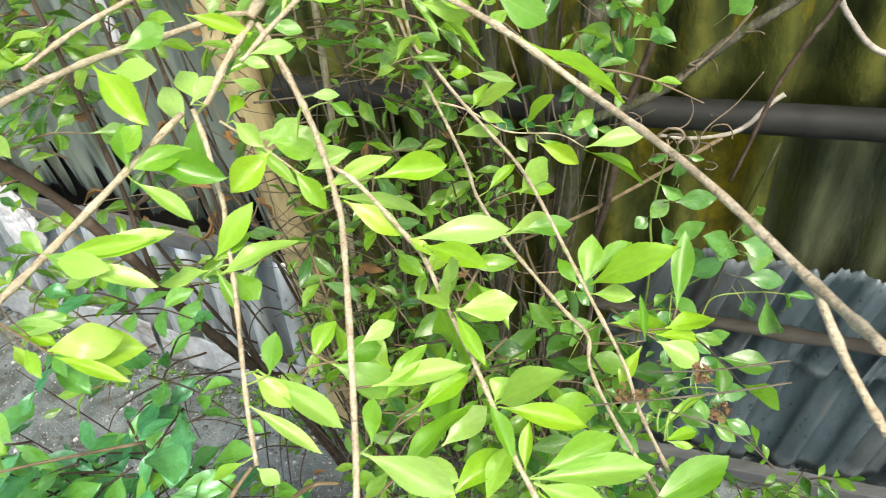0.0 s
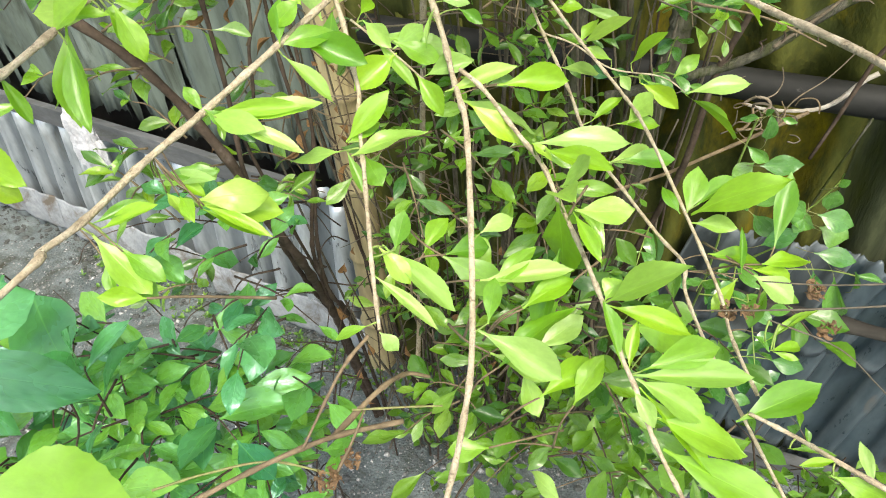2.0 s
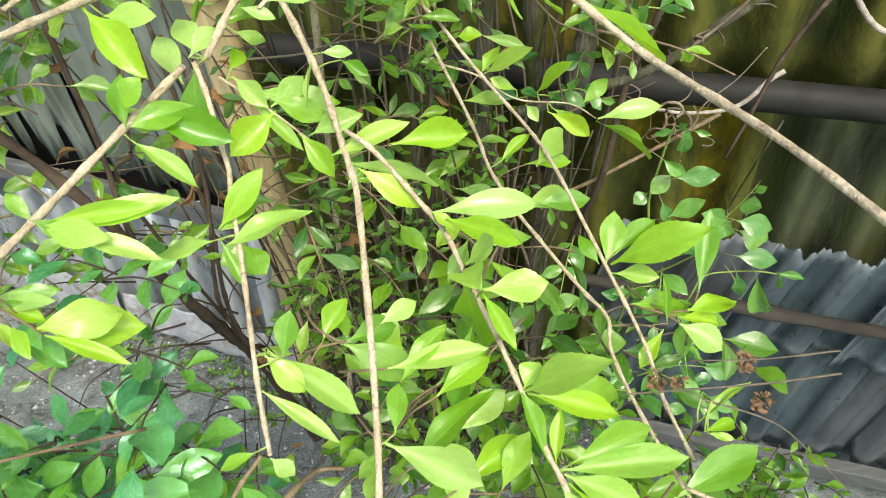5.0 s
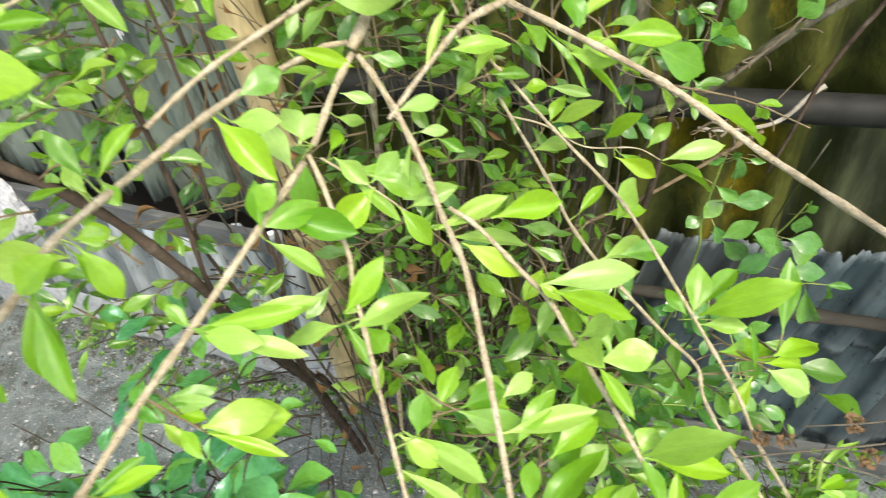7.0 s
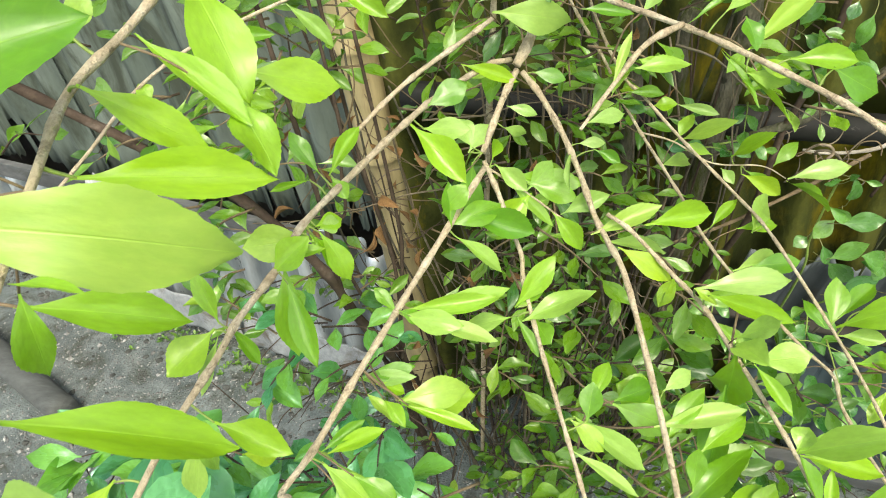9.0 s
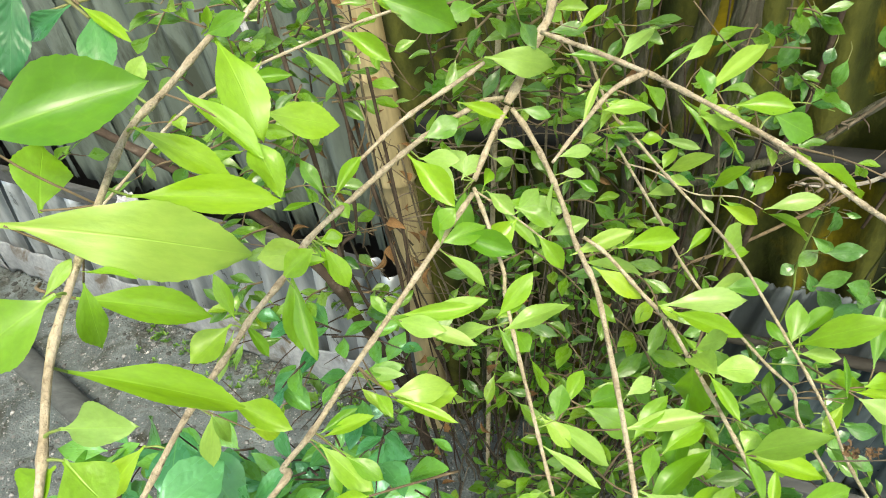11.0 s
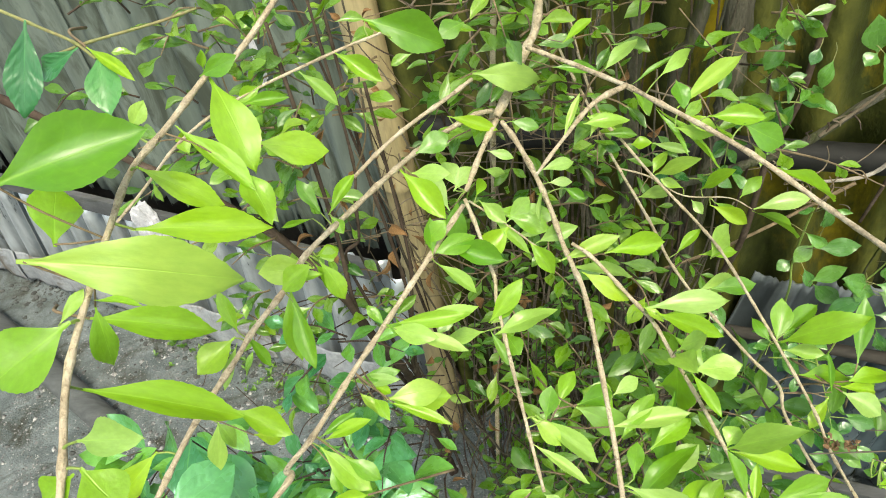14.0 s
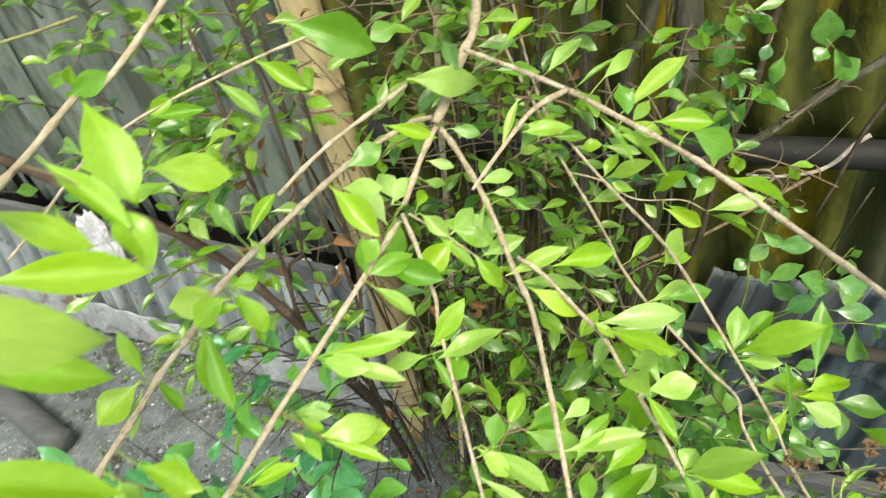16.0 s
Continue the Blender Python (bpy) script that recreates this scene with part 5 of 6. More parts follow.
old_stem([(-0.54, 1.14, FOOT), (-0.50, 0.96, 0.03), (-0.445, 0.81, 0.36), (-0.436, 0.73, 0.528), (-0.425, 0.66, 0.679), (-0.432, 0.64, 0.774), (-0.436, 0.63, 0.85), (-0.437, 0.66, 0.98), (-0.45, 0.70, 1.25)], 0.0064, 0.0022)
old_stem([(-0.51, 1.16, FOOT), (-0.47, 0.98, 0.05), (-0.415, 0.80, 0.40), (-0.400, 0.72, 0.517), (-0.397, 0.70, 0.601), (-0.387, 0.69, 0.686), (-0.382, 0.72, 0.78), (-0.391, 0.74, 0.881), (-0.403, 0.76, 0.991), (-0.41, 0.80, 1.25)], 0.0042, 0.0022)
old_stem([(-0.50, 1.13, FOOT), (-0.455, 0.95, 0.08), (-0.413, 0.80, 0.37), (-0.405, 0.70, 0.60), (-0.437, 0.66, 0.892), (-0.413, 0.67, 0.937), (-0.405, 0.68, 0.997), (-0.397, 0.70, 1.06), (-0.40, 0.72, 1.3)], 0.0036, 0.0018)
old_stem([(0.10, 1.14, FOOT), (0.12, 1.12, 0.3), (0.165, 1.09, 0.70), (0.184, 1.08, 0.87), (0.184, 1.08, 1.01), (0.19, 1.08, 1.5)], 0.018, 0.014, BARK_GREY, "thick grey mossy stem", 0.10)
old_stem([(0.11, 1.12, 0.52), (0.085, 1.06, 0.78), (0.082, 1.05, 0.943), (0.115, 1.05, 1.025), (0.16, 1.06, 1.4)], 0.011, 0.010, BARK_GREY, "thick grey mossy branch", 0.10)
old_stem([(-0.02, 1.13, FOOT), (0.0, 1.10, 0.4), (0.01, 1.04, 0.9), (0.03, 1.02, 1.5)], 0.013, 0.009, BARK_GREY, "grey mossy stem", 0.10)

# inner stems: each wanders, thin among thicker ones, in dull brown, grey and tan
def wander(foot, top, n, shake):
    sway = Vector((rng.gauss(0, 1), rng.gauss(0, 0.6), 0)) * shake * 2.5
    return [foot] + [foot.lerp(top, k / n) + sway * math.sin(math.pi * k / n) + Vector((rng.gauss(0, shake), rng.gauss(0, shake), rng.gauss(0, shake))) for k in range(1, n)] + [top]


inner = [TwigParts(m, shrub, TO_SHRUB) for m in (BARK_OLD, BARK_OLD, BARK_BROWN, BARK_GREY, BARK_DULL)]
for i in range(52):
    x = min(0.26, max(-0.42, rng.gauss(-0.12, 0.15)))
    foot = Vector((x * 1.05 - 0.03 + rng.gauss(0, 0.03), rng.uniform(1.04, 1.22), FOOT))
    top = Vector((x + rng.gauss(0.0, 0.14), rng.uniform(0.78, 1.06), rng.uniform(0.75, 1.6)))
    rng.choice(inner).add(wander(foot, top, 7, 0.011), rng.uniform(0.0022, 0.0065), 0.0014, 6, 4)
for i in range(64):
    top = Vector((rng.uniform(-0.32, 0.10), rng.uniform(0.55, 0.82), rng.uniform(0.35, 0.85)))
    foot = Vector((top.x * 1.1 - 0.05 + rng.gauss(0, 0.06), rng.uniform(1.0, 1.18), FOOT))
    rng.choice(inner).add(wander(foot, top, 6, 0.009), rng.uniform(0.0018, 0.004), 0.001, 5, 4)
# fine bent wires of dead twig over the soil and the fence's foot
wires = TwigParts(BARK_BROWN, shrub, TO_SHRUB)
for i in range(20):
    a = Vector((rng.uniform(-0.50, -0.36), rng.uniform(0.66, 0.9), rng.uniform(0.30, 0.75)))
    d = Vector((rng.uniform(-1.0, 0.3), rng.uniform(-0.3, 0.2), rng.uniform(-0.5, 0.15))).normalized() * rng.uniform(0.10, 0.32)
    wires.add([a, a + d * 0.4 + Vector((0, 0, 0.03)), a + d * 0.8 + Vector((rng.gauss(0, 0.01), 0, 0.01)), a + d + Vector((0, 0, -0.03))], rng.uniform(0.0011, 0.0020), 0.0007, 5, 6)
dry = TwigParts(BARK_DRY, shrub, TO_SHRUB)
for i in range(22):
    a = Vector((rng.uniform(-0.50, -0.30), rng.uniform(0.72, 1.0), rng.uniform(0.55, 1.2)))
    d = Vector((rng.uniform(-1, 1), rng.uniform(-0.4, 0.1), rng.uniform(-1, 1))).normalized() * rng.uniform(0.08, 0.22)
    dry.add([a, a + d * 0.5 + Vector((rng.gauss(0, 0.01), 0, rng.gauss(0, 0.01))), a + d], rng.uniform(0.001, 0.002), 0.0006, 5, 5)
cross = [TwigParts(m, shrub, TO_SHRUB) for m in (BARK_OLD, BARK_DULL, BARK_DRY, BARK_BROWN)]
for i in range(110):
    a = Vector((rng.gauss(-0.18, 0.17), rng.uniform(0.72, 1.1), rng.uniform(0.1, 1.25)))
    d = Vector((rng.uniform(-1, 1), rng.uniform(-0.5, 0.4), rng.uniform(-0.5, 0.7))).normalized() * rng.uniform(0.08, 0.26)
    rng.choice(cross).add(wander(a, a + d, 4, 0.0045), rng.uniform(0.0009, 0.0019), 0.0005, 5, 3)


def spray(tw, fo, start, heading, length, pairs, size, droop=0.2, aspect=0.46):
    """A leafy twig: pairs of leaves along it and one at its end."""
    a, h = Vector(start), Vector(heading).normalized()
    b = a + h * length * 0.55 + Vector((0, 0, 0.05 * length))
    c = a + h * length + Vector((0, 0, -droop * length))
    tw.add([a, b, c], 0.0016, 0.0007, 5, 5)
    line = curve_through([a, b, c], 6)
    up = Vector((0, 0, 1))
    for i in range(pairs + 1):
        s = 0.22 + 0.78 * i / pairs
        p = line[min(len(line) - 1, int(s * (len(line) - 1)))]
        side = h.cross(up).normalized()
        for sg in ((-1, 1) if i < pairs else (0,)):
            d = (h * rng.uniform(0.5, 1.0) + side * sg * rng.uniform(0.5, 1.1) + up * rng.uniform(-0.45, 0.35)).normalized()
            n = (up + Vector((rng.gauss(0, 0.45), rng.gauss(-0.35, 0.45), 0))).normalized()
            if rng.random() < 0.9:
                ln = size * rng.uniform(0.65, 1.25)
                fo.add(p, d, ln, ln * aspect * rng.uniform(0.85, 1.15), n)


def thicket(tw, fo, lo, hi, count, pairs, size, reach, bias=(0, 0, 0), aspect=0.46):
    """Leafy twigs strewn through a box; few grow before the bamboo post, where the shrub is bare."""
    for i in range(count):
        p = [rng.uniform(a, b) for a, b in zip(lo, hi)]
        h = Vector((rng.uniform(-1, 1), rng.uniform(-0.9, 0.5), rng.uniform(-0.25, 0.5))) + Vector(bias)
        length, droop = reach * rng.uniform(0.6, 1.3), rng.uniform(0.0, 0.35)
        if abs(p[0] + 0.115 + 0.325 * p[1]) < 0.085 and p[1] > 0.42 and rng.random() < 0.82:
            continue
        spray(tw, fo, p, h, length, pairs, size, droop, aspect)


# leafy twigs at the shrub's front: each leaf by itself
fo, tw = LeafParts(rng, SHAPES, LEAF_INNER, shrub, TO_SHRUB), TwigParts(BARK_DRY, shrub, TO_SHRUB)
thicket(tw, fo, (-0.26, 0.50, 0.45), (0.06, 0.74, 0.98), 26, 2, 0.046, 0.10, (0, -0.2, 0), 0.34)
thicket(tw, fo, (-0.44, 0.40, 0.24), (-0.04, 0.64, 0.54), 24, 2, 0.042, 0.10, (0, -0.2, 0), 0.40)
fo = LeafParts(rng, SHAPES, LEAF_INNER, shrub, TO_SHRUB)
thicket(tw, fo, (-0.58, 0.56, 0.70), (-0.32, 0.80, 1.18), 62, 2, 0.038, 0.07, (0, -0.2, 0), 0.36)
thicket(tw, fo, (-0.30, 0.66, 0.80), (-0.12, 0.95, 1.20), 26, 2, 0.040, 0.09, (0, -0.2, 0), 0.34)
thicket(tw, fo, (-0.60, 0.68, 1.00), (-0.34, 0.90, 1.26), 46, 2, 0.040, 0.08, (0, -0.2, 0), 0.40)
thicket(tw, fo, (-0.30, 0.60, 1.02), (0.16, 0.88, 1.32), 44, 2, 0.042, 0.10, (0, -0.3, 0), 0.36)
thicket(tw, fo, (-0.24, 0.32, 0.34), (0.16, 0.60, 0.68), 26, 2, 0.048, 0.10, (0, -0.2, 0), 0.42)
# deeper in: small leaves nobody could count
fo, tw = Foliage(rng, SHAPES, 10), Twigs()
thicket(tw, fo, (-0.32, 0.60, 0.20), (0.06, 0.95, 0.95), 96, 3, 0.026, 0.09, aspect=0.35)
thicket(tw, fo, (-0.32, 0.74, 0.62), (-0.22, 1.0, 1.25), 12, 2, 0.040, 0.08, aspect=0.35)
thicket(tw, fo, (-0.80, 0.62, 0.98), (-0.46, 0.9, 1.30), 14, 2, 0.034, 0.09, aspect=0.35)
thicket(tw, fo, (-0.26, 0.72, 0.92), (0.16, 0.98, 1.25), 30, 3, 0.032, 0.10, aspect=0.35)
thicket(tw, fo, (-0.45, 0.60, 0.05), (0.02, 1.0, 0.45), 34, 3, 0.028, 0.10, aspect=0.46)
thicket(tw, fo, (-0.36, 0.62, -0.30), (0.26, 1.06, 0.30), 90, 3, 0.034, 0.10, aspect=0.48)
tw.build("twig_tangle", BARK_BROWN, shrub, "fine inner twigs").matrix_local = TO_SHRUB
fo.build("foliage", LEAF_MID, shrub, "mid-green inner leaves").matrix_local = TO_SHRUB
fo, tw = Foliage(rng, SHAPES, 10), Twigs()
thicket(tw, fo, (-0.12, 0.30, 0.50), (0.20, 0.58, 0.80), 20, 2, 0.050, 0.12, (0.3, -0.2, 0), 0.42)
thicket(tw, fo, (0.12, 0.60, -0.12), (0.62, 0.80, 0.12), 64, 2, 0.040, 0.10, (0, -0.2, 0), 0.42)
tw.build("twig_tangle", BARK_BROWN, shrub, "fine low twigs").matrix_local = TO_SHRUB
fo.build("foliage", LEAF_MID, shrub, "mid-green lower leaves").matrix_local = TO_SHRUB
dead = LeafParts(rng, [dict(s, fold=0.9, curl=0.6) for s in SHAPES[:4]], LEAF_DEAD, shrub, TO_SHRUB)
for i in range(46):
    p = (rng.gauss(-0.30, 0.16), rng.uniform(0.70, 0.98), rng.uniform(0.2, 1.1))
    dead.add(p, (rng.uniform(-1, 1), rng.uniform(-1, 0.3), rng.uniform(-1, 0.1)), rng.uniform(0.02, 0.045), rng.uniform(0.008, 0.018), (rng.uniform(-1, 1), rng.uniform(-1, 0), rng.uniform(-0.3, 1)))
for i in range(16):
    p = (rng.uniform(-0.47, -0.39), rng.uniform(0.97, 1.01), rng.uniform(0.72, 1.2))
    dead.add(p, (rng.uniform(-1, 1), rng.uniform(-0.6, 0.1), rng.uniform(-1, -0.1)), rng.uniform(0.012, 0.026), rng.uniform(0.006, 0.012), (rng.uniform(-1, 1), rng.uniform(-1, 0), rng.uniform(-0.3, 1)))

# ---- low broad-leaved bush on the soil ----
bush = new("low_bush")
bush.location = (-0.62, 0.78, GROUND)
tagged(bush, "low bush with glossy blue-green leaves and thin dark twigs", "bush")
TO_BUSH = Matrix.Translation((0.62, -0.78, -GROUND))
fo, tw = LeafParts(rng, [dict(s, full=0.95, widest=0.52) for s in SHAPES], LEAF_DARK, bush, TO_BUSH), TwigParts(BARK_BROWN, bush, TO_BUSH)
for i in range(9):
    a = Vector((-0.62 + rng.gauss(0, 0.07), 0.78 + rng.gauss(0, 0.07), GROUND - 0.01))
    b = Vector((rng.uniform(-0.85, -0.3), rng.uniform(0.3, 0.62), rng.uniform(0.5, 0.78)))
    tw.add([a, (a + b) / 2 + Vector((0, 0.03, 0.08)), b], 0.003, 0.0007, 6, 6)
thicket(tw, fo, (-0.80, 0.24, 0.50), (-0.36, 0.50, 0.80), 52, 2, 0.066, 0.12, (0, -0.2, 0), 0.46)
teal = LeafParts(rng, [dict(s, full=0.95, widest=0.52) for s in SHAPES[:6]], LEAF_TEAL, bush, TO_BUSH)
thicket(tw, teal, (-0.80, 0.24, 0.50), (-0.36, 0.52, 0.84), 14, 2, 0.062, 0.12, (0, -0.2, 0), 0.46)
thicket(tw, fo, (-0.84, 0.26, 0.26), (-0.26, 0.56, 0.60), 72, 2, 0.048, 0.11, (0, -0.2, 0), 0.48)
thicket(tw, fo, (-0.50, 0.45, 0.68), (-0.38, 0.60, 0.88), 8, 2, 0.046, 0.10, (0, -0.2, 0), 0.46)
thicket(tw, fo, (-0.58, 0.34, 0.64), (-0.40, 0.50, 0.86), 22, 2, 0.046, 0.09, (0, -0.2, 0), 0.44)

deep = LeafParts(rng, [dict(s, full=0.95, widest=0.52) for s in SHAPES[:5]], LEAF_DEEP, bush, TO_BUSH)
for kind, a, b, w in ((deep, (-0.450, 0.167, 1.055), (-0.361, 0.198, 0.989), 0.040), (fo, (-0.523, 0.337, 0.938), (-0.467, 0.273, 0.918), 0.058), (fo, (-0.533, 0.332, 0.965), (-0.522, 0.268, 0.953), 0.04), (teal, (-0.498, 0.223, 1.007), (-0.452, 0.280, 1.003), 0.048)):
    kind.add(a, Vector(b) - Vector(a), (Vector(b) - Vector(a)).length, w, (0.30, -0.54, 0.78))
    tw.add([Vector(a) + Vector((rng.uniform(-0.12, 0.04), rng.uniform(0.10, 0.2), -0.36)), Vector(a) + Vector((rng.uniform(-0.05, 0.03), 0.06, -0.13)), Vector(a)], 0.0013, 0.0008, 6, 6)

# ---- vine on the mossy wall ----
vine = new("climbing_vine")
vine.location = (0.30, 0.98, GROUND)
tagged(vine, "climbing vine with oval leaves and dry tendrils at the mossy wall", "vine")
TO_VINE = Matrix.Translation((-0.30, -0.98, -GROUND))


def vine_stem(name, pts, r0, r1, mat, label):
    return part(name, mesh_of(name, *tube_data(curve_through(pts, 12), r0, r1, 8, 0.0, rng, 0.09), mat), vine, label, TO_VINE)


vine_shapes = [blade_mesh("leaf", rng, LEAF_VINE, **dict(s, full=1.0, widest=0.48, rows=20)) for s in SHAPES]
OPEN_YARD = Vector((-0.08, 0.0, 1.43))


def vine_leaf(base, tip, width):
    """One leaf of the vine, its face turned to the open yard with some tilt, on a short stalk."""
    b, t = Vector(base), Vector(tip)
    n = (OPEN_YARD - b).normalized() + Vector((rng.gauss(0, 0.28), rng.gauss(0, 0.2), rng.gauss(0.1, 0.28)))
    part("leaf", rng.choice(vine_shapes), vine, "", TO_VINE @ leaf_matrix(b, t, width, n))
    back = (b - t).normalized()
    vine_stem("leaf_stalk", [b + (t - b) * 0.03, b + back * 0.012 + Vector((0, 0.004, -0.002)), b + back * 0.022 + Vector((0, 0.016, -0.008))], 0.0005, 0.0006, BARK_GREEN, "")


vine_stem("stem", [(0.28, 1.03, FOOT), (0.27, 0.98, 0.1), (0.25, 0.86, 0.45), (0.226, 0.775, 0.663), (0.219, 0.768, 0.726), (0.222, 0.766, 0.773), (0.227, 0.764, 0.822), (0.230, 0.762, 0.847)], 0.004, 0.0016, PETIOLE, "green vine stem")
vine_stem("stem", [(0.25, 0.86, 0.45), (0.30, 0.80, 0.56), (0.332, 0.772, 0.626), (0.337, 0.772, 0.674), (0.348, 0.772, 0.694), (0.362, 0.772, 0.720), (0.368, 0.770, 0.738)], 0.0022, 0.0010, PETIOLE, "green vine stem")
vine_stem("stem", [(0.27, 0.88, 0.40), (0.313, 0.79, 0.467), (0.335, 0.785, 0.536), (0.377, 0.785, 0.545), (0.424, 0.785, 0.541), (0.484, 0.785, 0.522)], 0.0018, 0.0009, PETIOLE, "thin green vine stem")
vine_stem("stem", [(0.13, 1.03, 0.28), (0.165, 0.95, 0.52), (0.185, 0.905, 0.669), (0.200, 0.90, 0.818), (0.211, 0.90, 0.864), (0.232, 0.90, 0.931), (0.240, 0.90, 0.978), (0.27, 0.90, 1.25)], 0.0065, 0.0045, BARK_BROWN, "dark brown vine stem")
vine_stem("stem", [(0.05, 0.93, 0.78), (0.118, 0.905, 0.812), (0.166, 0.90, 0.832), (0.221, 0.90, 0.849), (0.272, 0.90, 0.876), (0.326, 0.90, 0.921), (0.384, 0.90, 0.958), (0.50, 0.90, 1.03), (0.64, 0.90, 1.12)], 0.0080, 0.0065, BARK_GREY, "grey woody branch across the wall")
vine_stem("stem", [(0.272, 0.895, 0.878), (0.31, 0.89, 0.915), (0.335, 0.885, 0.945), (0.36, 0.88, 0.985)], 0.0030, 0.0015, BARK_DULL, "split grey twig on the woody branch")
vine_stem("stem", [(0.40, 0.955, 0.64), (0.416, 0.95, 0.713), (0.433, 0.95, 0.786), (0.446, 0.95, 0.833), (0.476, 0.95, 0.898), (0.494, 0.95, 0.930), (0.54, 0.95, 1.05)], 0.0030, 0.0042, BARK_BROWN, "dark thin dry vine stem")
vine_stem("stem", [(0.372, 0.95, 0.735), (0.24, 0.93, 0.672), (0.15, 0.93, 0.620), (0.03, 0.95, 0.55)], 0.0035, 0.003, BARK_DRY, "tan dry vine stem")
vine_stem("stem", [(0.417, 0.95, 0.847), (0.384, 0.95, 0.796), (0.341, 0.95, 0.751), (0.318, 0.95, 0.679)], 0.0008, 0.0014, BARK_DULL, "straight thin dry twig")
vine_stem("tendril", [(0.276, 0.975, 0.737), (0.324, 0.98, 0.721), (0.390, 0.985, 0.717), (0.424, 0.985, 0.732), (0.452, 0.985, 0.767), (0.473, 0.985, 0.783)], 0.0026, 0.0044, PALE_ROOT, "pale dry curved tendril")
vine_stem("tendril", [(0.515, 0.995, 0.97), (0.530, 1.0, 0.924), (0.557, 1.0, 0.885), (0.587, 1.0, 0.850), (0.621, 1.0, 0.827), (0.70, 1.0, 0.80)], 0.0050, 0.0048, PALE_ROOT, "white dry hanging root")
for k in range(9):
    p = Vector((0.118, 0.895, 0.812)).lerp(Vector((0.384, 0.895, 0.958)), rng.uniform(0.3, 1.0))
    d = Vector((rng.uniform(-0.6, 0.6), -0.3, rng.uniform(-1, 1))).normalized() * rng.uniform(0.012, 0.04)
    vine_stem("twig", [p, p + d * 0.6 + Vector((0.003, 0, 0.002)), p + d], 0.0016, 0.0007, BARK_DULL if k % 2 else BARK_BROWN, "short dry twig")
# a knot of dry curls where the tendrils cross the pipe
for i in range(18):
    c = Vector((0.290 + rng.gauss(0, 0.032), 0.955 + rng.gauss(0, 0.012), 0.735 + rng.gauss(0, 0.020)))
    r, ph, tl = rng.uniform(0.007, 0.024), rng.uniform(0, 6), rng.uniform(-1, 1)
    vine_stem("tendril", [c + Vector((r * math.cos(ph + k) * rng.uniform(0.7, 1.3), 0.005 * k - 0.02, r * math.sin(ph + k) * 0.8 + 0.008 * tl * k)) for k in range(5)], 0.0026 if i < 3 else 0.0013, 0.0020 if i < 3 else 0.0008, (BARK_DRY, BARK_DULL, BARK_OLD)[i % 3], "dry curled tendril")
vine_leaf((0.221, 0.750, 0.811), (0.253, 0.740, 0.789), 0.018)
vine_leaf((0.245, 0.750, 0.777), (0.298, 0.740, 0.787), 0.028)
vine_leaf((0.241, 0.760, 0.776), (0.213, 0.750, 0.752), 0.025)
vine_leaf((0.245, 0.750, 0.708), (0.288, 0.740, 0.744), 0.026)
vine_leaf((0.235, 0.760, 0.727), (0.248, 0.750, 0.694), 0.018)
vine_leaf((0.216, 0.770, 0.737), (0.195, 0.760, 0.728), 0.021)
vine_leaf((0.249, 0.737, 0.862), (0.267, 0.727, 0.861), 0.009)
vine_leaf((0.228, 0.750, 0.855), (0.199, 0.740, 0.860), 0.012)
vine_leaf((0.231, 0.740, 0.862), (0.235, 0.730, 0.879), 0.009)
vine_leaf((0.242, 0.745, 0.822), (0.238, 0.735, 0.865), 0.020)
vine_leaf((0.360, 0.760, 0.689), (0.357, 0.750, 0.735), 0.027)
vine_leaf((0.335, 0.760, 0.682), (0.292, 0.750, 0.707), 0.031)
vine_leaf((0.344, 0.750, 0.691), (0.396, 0.740, 0.677), 0.034)
vine_leaf((0.332, 0.760, 0.674), (0.320, 0.750, 0.654), 0.018)
vine_leaf((0.356, 0.750, 0.742), (0.365, 0.740, 0.760), 0.012)
vine_leaf((0.358, 0.750, 0.747), (0.352, 0.740, 0.773), 0.009)
vine_leaf((0.359, 0.770, 0.646), (0.301, 0.760, 0.686), 0.027)
vine_leaf((0.376, 0.780, 0.586), (0.440, 0.770, 0.578), 0.032)
vine_leaf((0.421, 0.780, 0.533), (0.454, 0.770, 0.442), 0.035)
vine_leaf((0.385, 0.780, 0.547), (0.401, 0.770, 0.497), 0.021)
vine_leaf((0.449, 0.780, 0.539), (0.494, 0.770, 0.534), 0.014)
vine_leaf((0.284, 0.760, 0.619), (0.328, 0.750, 0.660), 0.030)
vine_leaf((0.265, 0.770, 1.080), (0.251, 0.760, 1.134), 0.034)
vine_leaf((0.265, 0.770, 1.080), (0.249, 0.760, 1.071), 0.021)
vine_leaf((0.267, 0.760, 1.086), (0.289, 0.750, 1.058), 0.016)
vine_leaf((0.154, 0.770, 1.111), (0.132, 0.760, 1.079), 0.023)
vine_leaf((0.143, 0.770, 1.061), (0.163, 0.760, 1.048), 0.017)
vine_leaf((0.220, 0.780, 1.072), (0.206, 0.770, 1.037), 0.019)
vine_leaf((0.203, 0.770, 1.031), (0.224, 0.760, 1.013), 0.013)
vine_leaf((0.183, 0.780, 1.014), (0.164, 0.770, 0.983), 0.019)
vine_leaf((0.209, 0.800, 1.080), (0.198, 0.790, 1.062), 0.016)
vine_leaf((0.279, 0.770, 1.094), (0.287, 0.760, 1.103), 0.011)
vine_leaf((0.143, 0.780, 1.058), (0.132, 0.770, 1.058), 0.008)
vine_leaf((0.167, 0.780, 1.133), (0.161, 0.770, 1.126), 0.012)
vine_leaf((0.296, 0.800, 1.017), (0.317, 0.790, 1.047), 0.034)
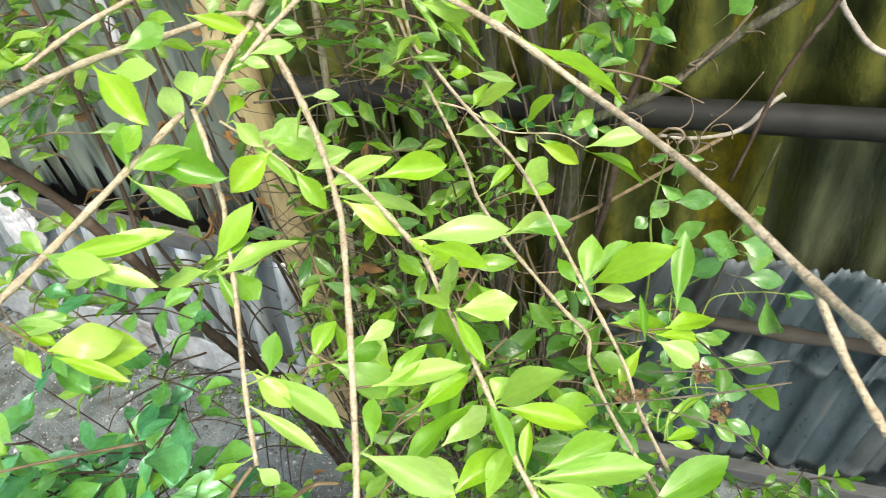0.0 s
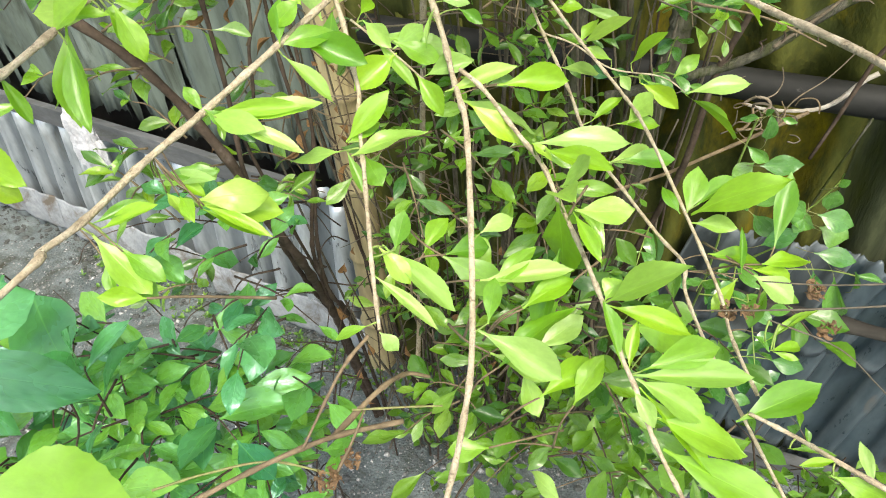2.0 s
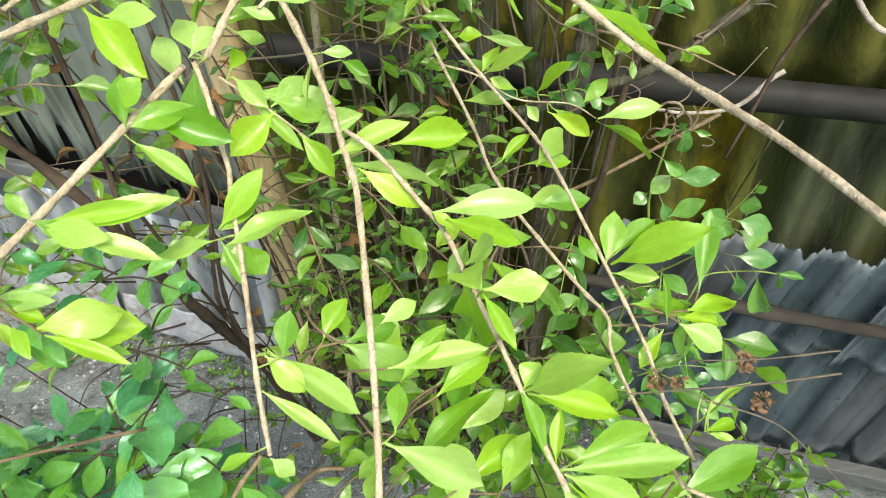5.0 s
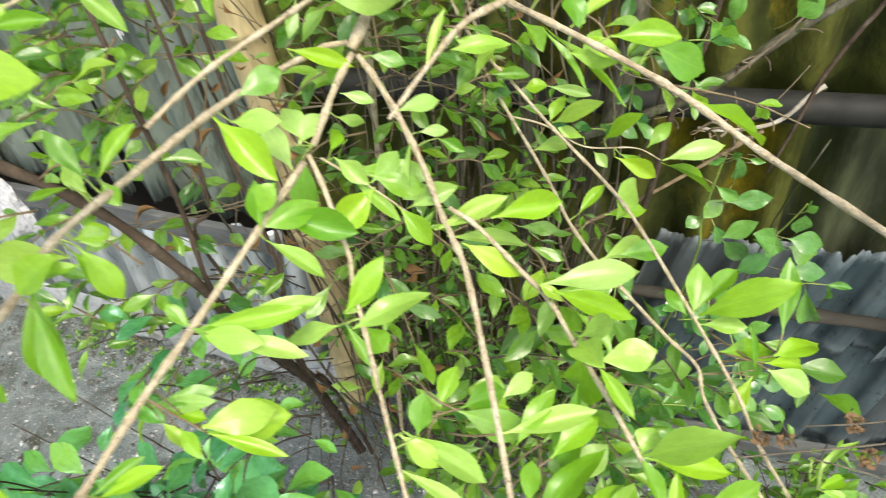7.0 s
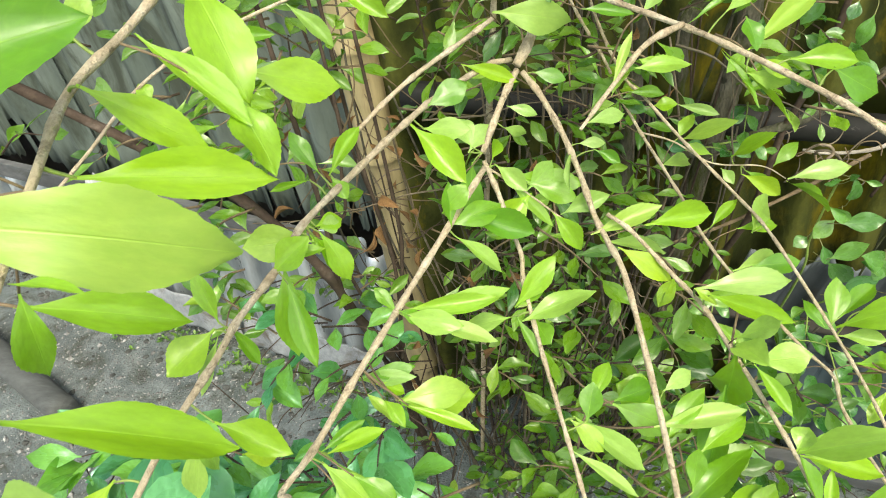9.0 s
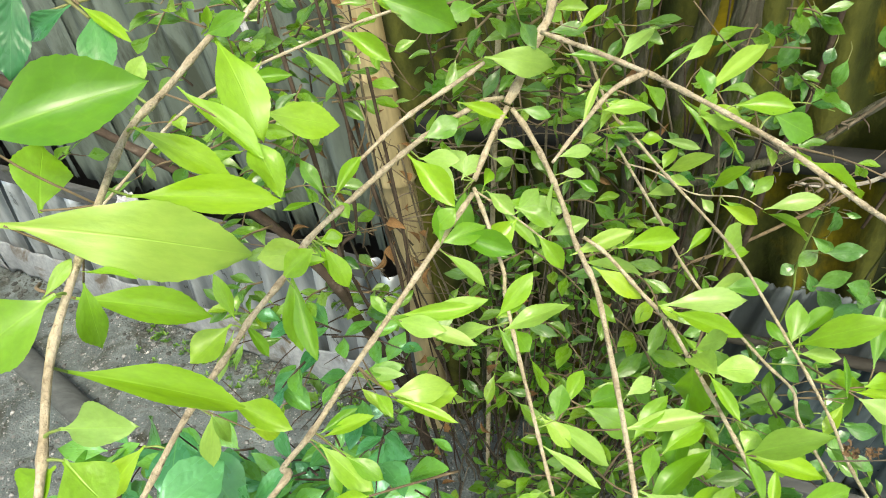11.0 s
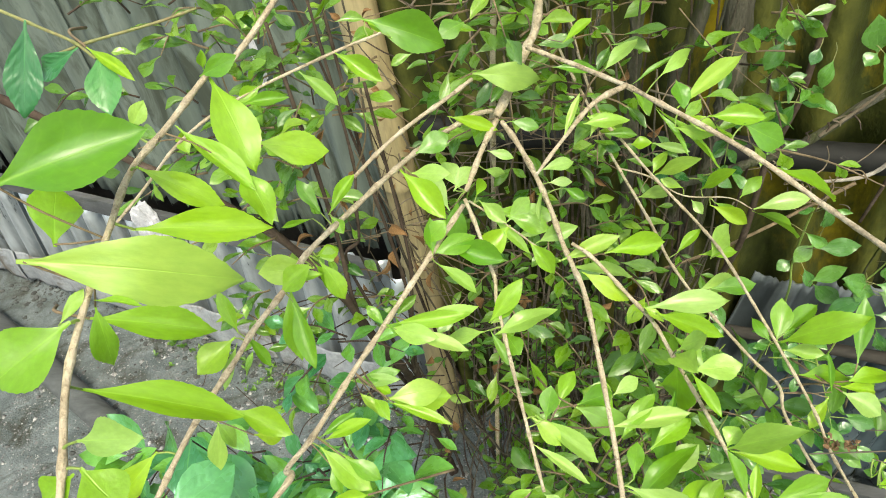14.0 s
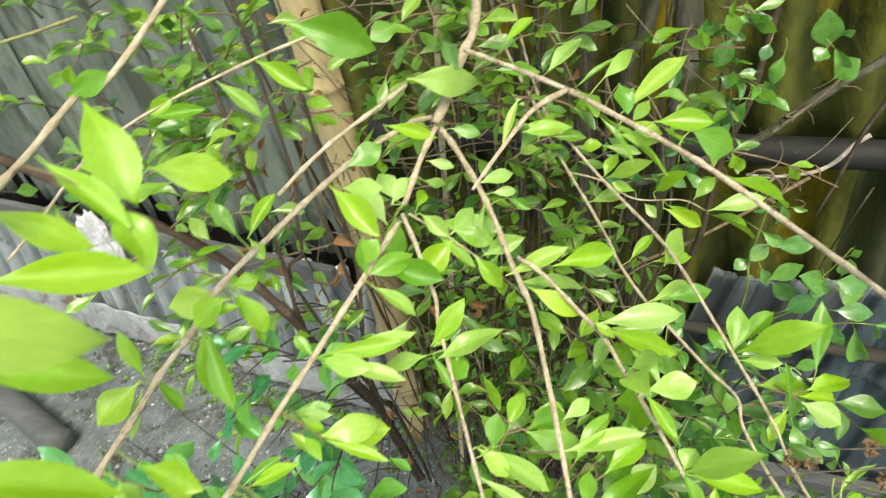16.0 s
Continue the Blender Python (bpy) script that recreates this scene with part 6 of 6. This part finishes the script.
vine_leaf((0.163, 0.780, 1.018), (0.159, 0.770, 0.981), 0.024)
vine_leaf((0.215, 0.780, 1.022), (0.198, 0.770, 1.044), 0.016)
vine_leaf((0.167, 0.700, 0.412), (0.122, 0.690, 0.388), 0.041)
vine_leaf((0.178, 0.700, 0.401), (0.221, 0.690, 0.402), 0.037)
vine_leaf((0.151, 0.680, 0.363), (0.214, 0.670, 0.389), 0.044)
vine_leaf((0.363, 0.740, 0.576), (0.378, 0.730, 0.550), 0.021)
vine_leaf((0.444, 0.760, 0.527), (0.432, 0.750, 0.576), 0.017)
vine_leaf((0.275, 0.800, 0.647), (0.317, 0.790, 0.611), 0.034)
vine_leaf((0.369, 0.780, 0.640), (0.412, 0.770, 0.625), 0.045)
fo, tw = LeafParts(rng, [dict(s, full=1.0, widest=0.5) for s in SHAPES], LEAF_VINE, vine, TO_VINE), TwigParts(PETIOLE, vine, TO_VINE)
thicket(tw, fo, (0.06, 0.72, 0.86), (0.16, 0.90, 1.12), 7, 2, 0.036, 0.08, (0, -0.2, 0), 0.44)
thicket(tw, fo, (0.06, 0.66, 0.26), (0.30, 0.90, 0.56), 22, 2, 0.046, 0.09, (0, -0.4, 0), 0.50)

KNOT, KNOT2 = (-0.202, 0.172, 0.935), (-0.191, 0.193, 0.926)
# dry flower heads on the shrub's thin twigs
head_meshes = [blade_mesh("petal", rng, DRIED, rows=9, **dict(s, curl=1.3, fold=1.0, wave=0.22, twist=1.1)) for s in SHAPES[:5]]
for key, c, r in (("dry1", (0.121, 0.273, 1.031), 0.011), ("dry2", (0.131, 0.262, 1.008), 0.010), ("dry2", (0.078, 0.294, 0.986), 0.009), ("dry2", (0.088, 0.283, 0.999), 0.008), ("w1", KNOT, 0.013), ("w1", KNOT2, 0.010)):
    for k in range(26):
        d = Vector((rng.uniform(-1, 1), rng.uniform(-1, 1), rng.uniform(-1, 0.6))).normalized()
        n = Vector((rng.uniform(-1, 1), rng.uniform(-1, 1), rng.uniform(-1, 1)))
        b = Vector(c) + d * r * 0.2
        ob = part("petal", rng.choice(head_meshes), STEMS[key])
        ob.matrix_local = leaf_matrix(b, b + d * r * rng.uniform(0.3, 0.75), r * rng.uniform(0.12, 0.30), n)

# ---- settle the plan: to metres, with the soil at height 0 ----
SETTLE = Matrix.Scale(UNIT, 4) @ Matrix.Translation((0, 0, -GROUND))
for ob in list(scene.objects):
    if ob.parent is None and ob.type in {"MESH", "EMPTY"}:
        ob.matrix_basis = SETTLE @ ob.matrix_basis
